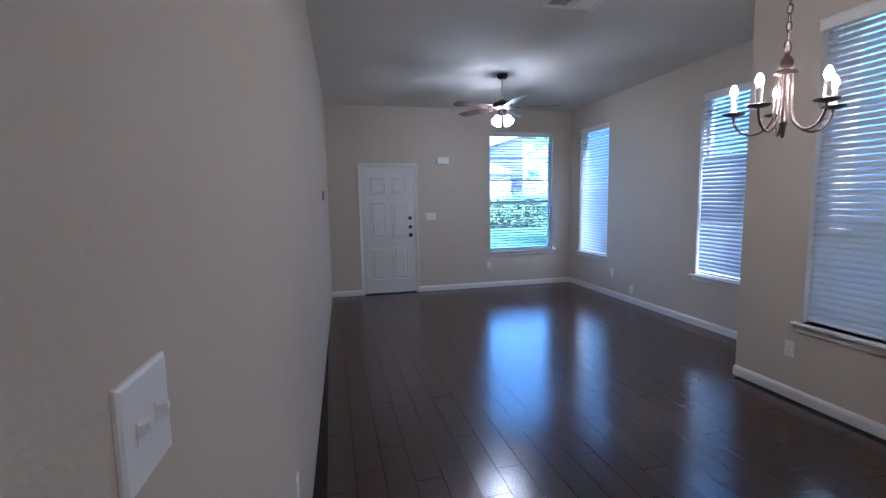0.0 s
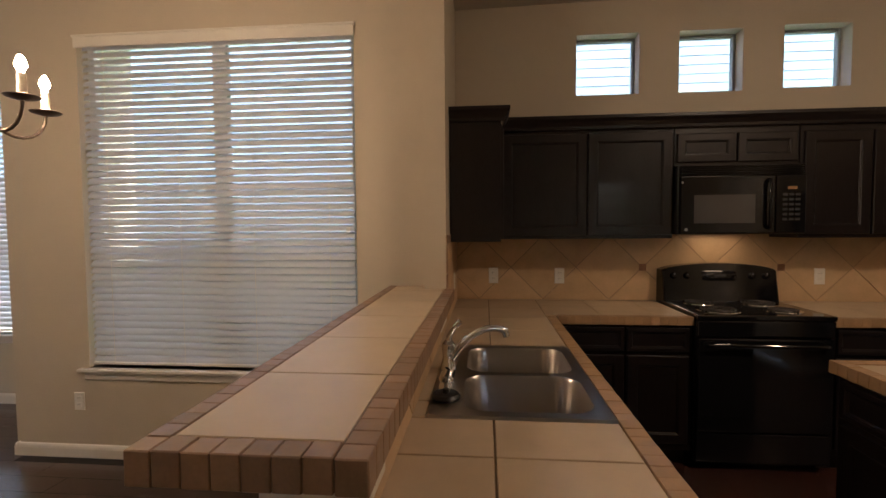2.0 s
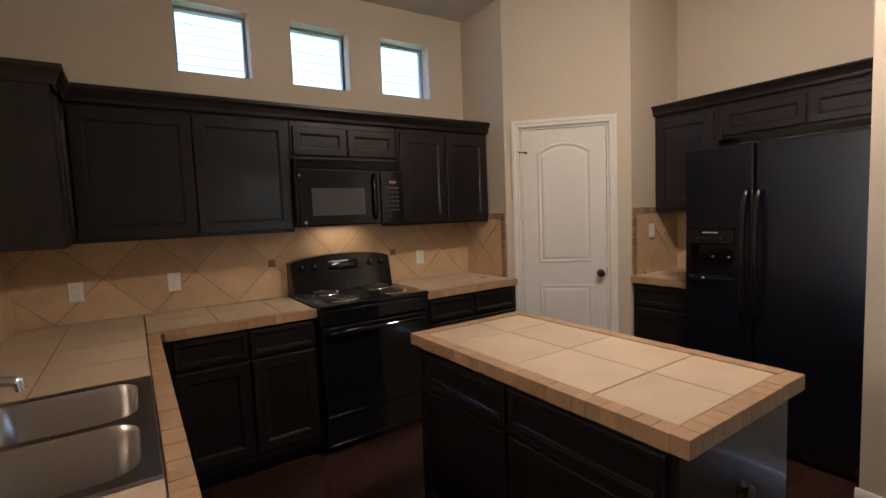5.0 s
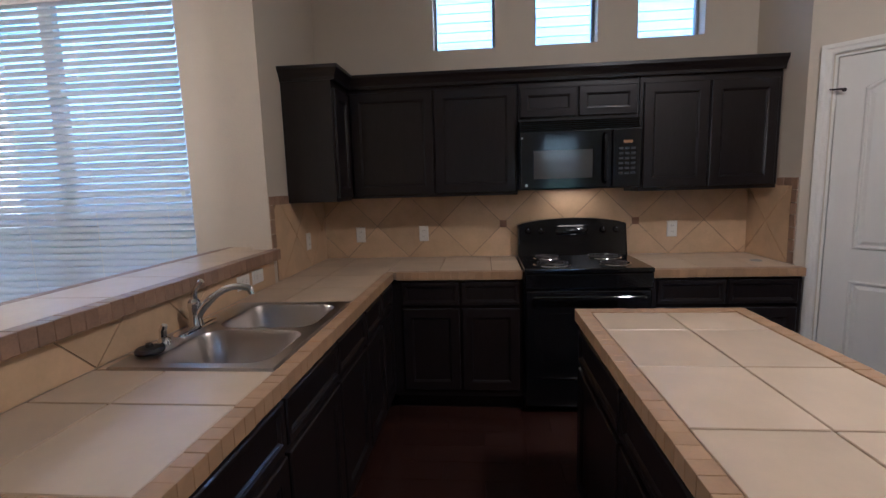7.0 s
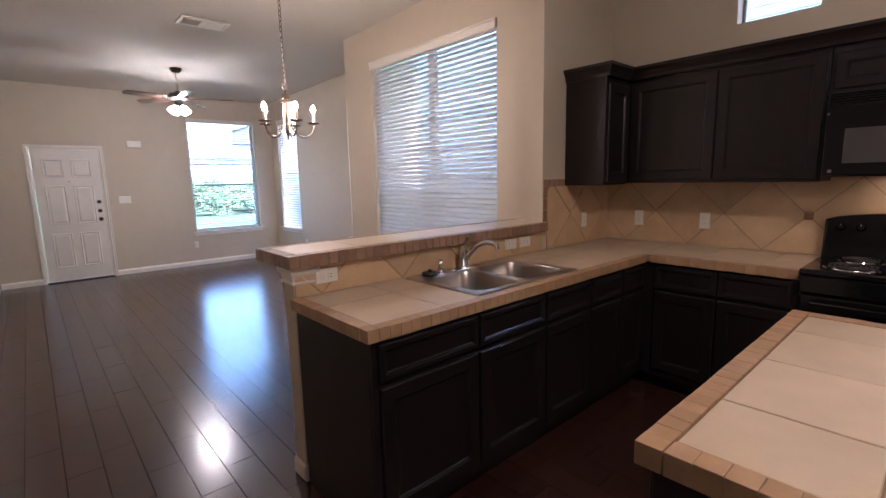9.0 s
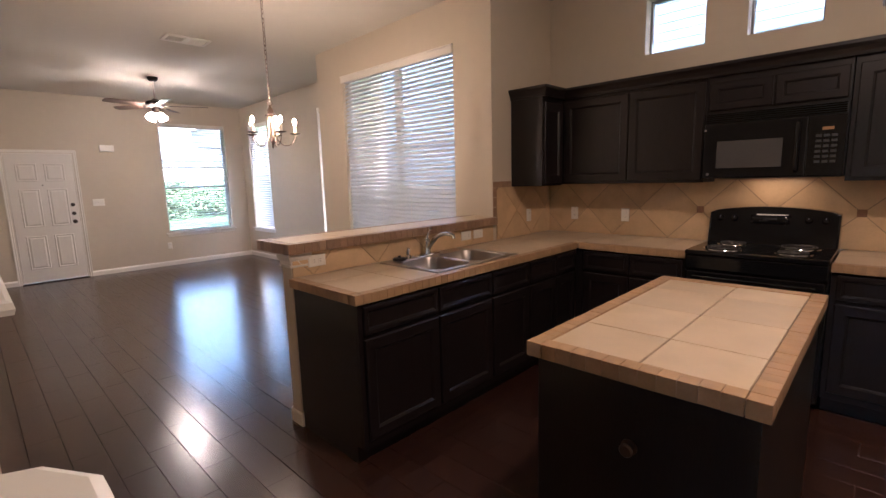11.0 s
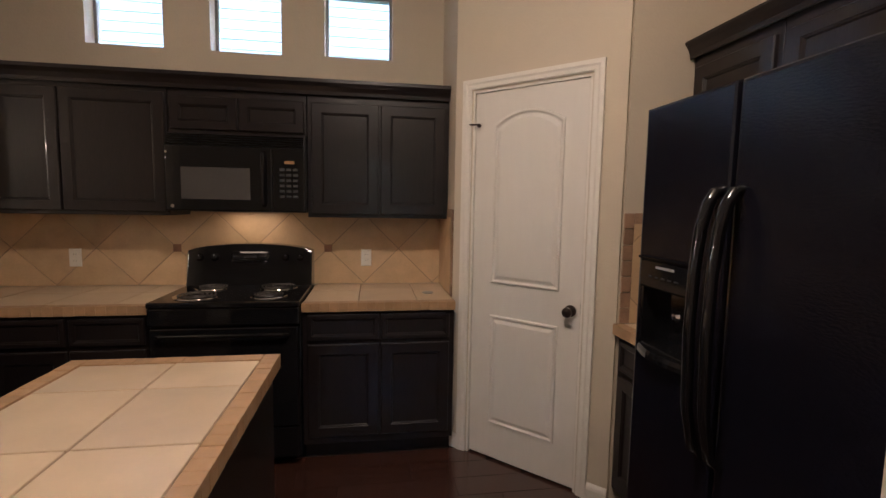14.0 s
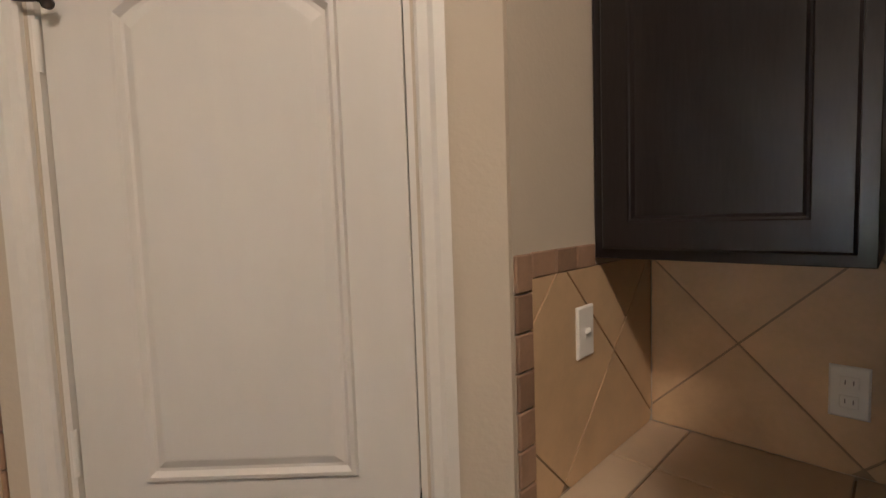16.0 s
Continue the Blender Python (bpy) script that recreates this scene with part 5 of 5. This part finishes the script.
for i in range(5):
    bl = place(new("blade"), fn, pose(0, 0, 0, 0, 0, 72 * i + 51))
    bm = bmesh.new()
    add_box(bm, (0.09, -0.018, 2.532), (0.20, 0.018, 2.538), 0.002)
    part("blade_arm", bm, BRONZE, bl)
    bm = bmesh.new()
    pts = [(0.17, -0.050), (0.30, -0.062), (0.58, -0.068), (0.64, -0.060), (0.665, -0.03), (0.665, 0.03), (0.64, 0.060), (0.58, 0.068), (0.30, 0.062), (0.17, 0.050)]
    a = [bm.verts.new((x, y, 2.539 + y * 0.20)) for x, y in pts]
    b = [bm.verts.new((x, y, 2.545 + y * 0.20)) for x, y in pts]
    bm.faces.new(a[::-1])
    bm.faces.new(b)
    for k in range(len(a)):
        j = (k + 1) % len(a)
        bm.faces.new([a[k], a[j], b[j], b[k]])
    part("blade_board", bm, WOODBLADE, bl)

# ---- kitchen ceiling light, above the walkway ----
KX, KY = 1.55, -2.40
kl = thing("ceiling_light", "round flush ceiling light with glowing glass dome", "ceiling light", pose(KX, KY, CEIL_AT(KY)))
lathe("light_base", [(0, -0.002), (0.165, -0.002), (0.165, -0.02), (0.15, -0.025), (0, -0.025)], NICKEL, kl, segs=32)
lathe("glass_dome", [(0.148, -0.0255), (0.140, -0.055), (0.10, -0.085), (0.05, -0.10), (0, -0.104)], DOME, kl, segs=32, label="lit frosted glass dome")

# ---- ceiling vent ----
vt = thing("ceiling_vent", "white metal ceiling vent with two dark louvred openings", "air vent", pose(1.87, 3.33, CEIL_AT(3.33), -1.03, 0, 0))
for lo, hi in (((-0.22, -0.12, -0.014), (-0.185, 0.12, 0)), ((0.185, -0.12, -0.014), (0.22, 0.12, 0)), ((-0.185, -0.12, -0.014), (0.185, -0.085, 0)), ((-0.185, 0.085, -0.014), (0.185, 0.12, 0)), ((-0.03, -0.085, -0.014), (0.03, 0.085, 0))):
    box("vent_frame", lo, hi, TRIM, vt, 0.003)
box("vent_backing", (-0.184, -0.084, -0.003), (0.184, 0.084, -0.001), BLACK_MATT, vt, 0)
for s in (-0.107, 0.107):
    for i in range(7):
        ob = piece("vent_slat", piece_mesh("vent_slat", (0.15, 0.018, 0.0015), TRIM, 0), vt, s, -0.07 + i * 0.0235, -0.006, 0, 42 if s < 0 else -42)

# ---- stair knee walls with caps ----
def knee_wall(name, pts, z, label, out=0.035):
    bm = bmesh.new()
    lo = [bm.verts.new((x, y, 0)) for x, y in pts]
    hi = [bm.verts.new((x, y, z)) for x, y in pts]
    bm.faces.new(lo[::-1])
    bm.faces.new(hi)
    for i in range(len(pts)):
        j = (i + 1) % len(pts)
        bm.faces.new([lo[i], lo[j], hi[j], hi[i]])
    bmesh.ops.recalc_face_normals(bm, faces=bm.faces)
    w = tagged(part(name, bm, PAINT), label, "knee wall", kind="structure")
    c = Vector((sum(p[0] for p in pts) / len(pts), sum(p[1] for p in pts) / len(pts)))

    def grow(d):
        res = []
        n = len(pts)
        for i in range(n):
            a, p, b = Vector(pts[i - 1]), Vector(pts[i]), Vector(pts[(i + 1) % n])
            d0, d1 = (p - a).normalized(), (b - p).normalized()
            n0, n1 = Vector((d0.y, -d0.x)), Vector((d1.y, -d1.x))
            nn = (n0 + n1) / (1 + n0.dot(n1))
            res.append((p.x + nn.x * d, p.y + nn.y * d))
        return res
    bm = bmesh.new()
    loft(bm, [[(x, y, z + h) for x, y in grow(d)] for d, h in ((0.002, -0.055), (0.012, -0.050), (0.014, -0.035), (0.024, -0.018), (0.026, 0.0), (out, 0.001), (out + 0.003, 0.012), (out, 0.024), (out - 0.008, 0.028))])
    part("cap", bm, TRIM, w, "off-white painted wooden cap")
    return w


knee_wall("wall_knee_stairs", [(-0.157, -1.05), (-0.032, -1.05), (-0.032, -0.45), (-0.157, -0.45)], 1.237, "beige painted knee wall with white cap beside the stairs", 0.062)
knee_wall("wall_knee_landing", [(-2.6, -2.00), (-0.002, -2.00), (0.000, -1.990), (0.000, -1.865), (-0.018, -1.835), (-0.060, -1.815), (-2.6, -1.80)], 1.237, "beige painted knee wall with rounded white cap")

# ---- outside ----
ground = tagged(new("ground", bpy.data.meshes.new("ground")), "green lawn reaching the far distance", "ground", kind="structure")
ground.data.from_pydata([(-400, -400, -0.25), (400, -400, -0.25), (400, 500, -0.25), (-400, 500, -0.25)], [], [(0, 1, 2, 3)])
ground.data.materials.append(GRASS)
tagged(box("road", (-60, 29.5, -0.245), (60, 34, -0.22), CONCRETE, bevel=0), "pale concrete residential street", "road", kind="structure")
tagged(box("pavement", (-60, 27.3, -0.245), (60, 28.2, -0.20), CONCRETE, bevel=0), "pale concrete pavement", "pavement", kind="structure")


def house(label, x0, x1, y0, y1, h, roof_h, wall_m, rz=0):
    hs = thing("house", label, "house", pose((x0 + x1) / 2, (y0 + y1) / 2, -0.25, 0, 0, rz))
    w, d = (x1 - x0) / 2, (y1 - y0) / 2
    box("house_wall", (-w, -d, 0), (w, d, h), wall_m, hs, 0)
    bm = bmesh.new()
    o = 0.5
    e = [bm.verts.new(p) for p in ((-w - o, -d - o, h), (w + o, -d - o, h), (w + o, d + o, h), (-w - o, d + o, h))]
    r = [bm.verts.new((-w + d, 0, h + roof_h)), bm.verts.new((w - d, 0, h + roof_h))] if w > d else [bm.verts.new((0, -d + w, h + roof_h)), bm.verts.new((0, d - w, h + roof_h))]
    if w > d:
        for q in ((e[0], e[1], r[1], r[0]), (e[1], e[2], r[1]), (e[2], e[3], r[0], r[1]), (e[3], e[0], r[0])):
            bm.faces.new(q)
    else:
        for q in ((e[0], e[1], r[0]), (e[1], e[2], r[1], r[0]), (e[2], e[3], r[1]), (e[3], e[0], r[0], r[1])):
            bm.faces.new(q)
    bm.faces.new(e[::-1])
    part("roof", bm, ROOF, hs)
    for k in range(3):
        x = -w * 0.6 + k * w * 0.6
        box("house_window", (x - 0.5, -d - 0.03, 1.0), (x + 0.5, -d + 0.01, 2.3), GRAYFRAME, hs, 0)
    return hs


house("brick single-storey house across the street", 1.5, 15.0, 37, 46, 3.6, 3.0, BRICKWALL)
house("brick two-storey house across the street", 16.5, 29, 38, 48, 6.8, 2.6, BRICKWALL)
house("brick single-storey house across the street", -16, -2, 37, 46, 3.6, 3.0, BRICKWALL)
nb = thing("house", "pale lap-sided neighbour house close beside", "house")
box("house_wall", (8.2, -9, -0.25), (16, 13.5, 5.2), SIDING, nb, 0)
bm = bmesh.new()
for i in range(38):
    z = -0.1 + i * 0.14
    add_box(bm, (8.185 - 0.012, -9, z), (8.199, 13.5, z + 0.125))
part("lap_siding", bm, SIDING, nb)
bm = bmesh.new()
prism(bm, [(7.7, 5.21), (16.5, 5.21), (12.1, 7.4)], -9.4, 13.9)
part("roof", bm, ROOF, nb)


def tree(x, y, h, seed, low=0.4, kind="tree"):
    r = random.Random(seed)
    t = thing(kind, "leafy green %s across the street" % kind, kind, pose(x, y, -0.25))
    tube("trunk", [(0, 0, 0), (0.1, 0.05, h * 0.25), (0.0, 0.1, h * 0.5), (0.1, 0, h * 0.8)], [0.20, 0.16, 0.11, 0.04], BARK, t)
    vs, fs = [], []
    for c in range(26):
        a, rr, zz = r.uniform(0, 6.283), r.uniform(0.2, 1) ** 0.6 * h * 0.30, h * r.uniform(low, 0.98)
        k = 1 - abs(zz / h - 0.65) * 1.3
        cx, cy = rr * k * math.cos(a), rr * k * math.sin(a)
        for _ in range(60):
            p = Vector((r.gauss(0, 0.28), r.gauss(0, 0.28), r.gauss(0, 0.22))) + Vector((cx, cy, zz))
            u = Vector((r.uniform(-1, 1), r.uniform(-1, 1), r.uniform(-1, 1))).normalized() * 0.11
            w = u.orthogonal().normalized() * 0.07
            i = len(vs)
            vs += [p - u, p + w, p + u, p - w]
            fs.append((i, i + 1, i + 2, i + 3))
    me = bpy.data.meshes.new("crown")
    me.from_pydata(vs, [], fs)
    me.materials.append(LEAF)
    o = place(new("crown", me), t)
    return t


for i, (x, y, h) in enumerate(((17.5, 34.5, 7.5), (11.5, 52.0, 9.0), (-1.0, 35.0, 7.5), (21.5, 34.2, 6.5))):
    tree(x, y, h, 40 + i)

for i in range(10):
    tree(5.6 + 0.95 * i, 24.0 + 0.3 * (i % 2), 1.5 + 0.12 * (i % 3), 60 + i, 0.1, "shrub")

# ---- floor planks ----
PW, PL = 0.1545, 0.612
near = []
for c in range(-9, 28):
    x0 = c * PW + 0.06
    off = (c * 0.204 + 0.02 * (c % 3)) % PL
    y = -4.3 - PL + off
    while y < 7.3:
        y0, y1 = max(y, -4.2), min(y + PL, 7.243)
        x1 = x0 + PW
        if x1 > 3.22 and y0 < 2.95 < y1:
            y0 = 2.955
        ok = y1 - y0 > 0.03 and x1 > -1.3 and x0 < 4.08
        if ok and x0 < -0.1 and y0 > -0.2:
            ok = False
        if ok and x1 > 3.3 and y0 < 2.9 and y1 > 0.4:
            ok = False
        if ok and (x0 > 3.42 and y0 < 0.4 or x0 > 3.0 and y0 < -3.4):
            ok = False
        if ok:
            X1 = min(x1, 4.088)
            dist = math.hypot((x0 + x1) / 2 - 1.1, ((y0 + y1) / 2 + 0.2) * 0.62)
            near.append((dist, x0, X1, y0, y1))
        y += PL
near.sort()
rest = near[300:]
near = near[:300]
frng = random.Random(5)
for _, x0, x1, y0, y1 in near:
    ob = piece("plank", piece_mesh("plank", (x1 - x0 - 0.003, y1 - y0 - 0.003, 0.006), PLANK, 0.0002), floor, (x0 + x1) / 2, (y0 + y1) / 2, frng.uniform(-0.0003, 0.0003))
    ob.matrix_basis = pose((x0 + x1) / 2, (y0 + y1) / 2, frng.uniform(-0.0004, 0.0003), frng.uniform(-0.08, 0.08), frng.uniform(-0.10, 0.10), 0)
bm = bmesh.new()
for _, x0, x1, y0, y1 in rest:
    add_box(bm, (x0 + 0.0015, y0 + 0.0015, -0.006), (x1 - 0.0015, y1 - 0.0015, frng.uniform(-0.0005, 0.0)))
tagged(part("planks", bm, PLANK, floor), kind="stuff")
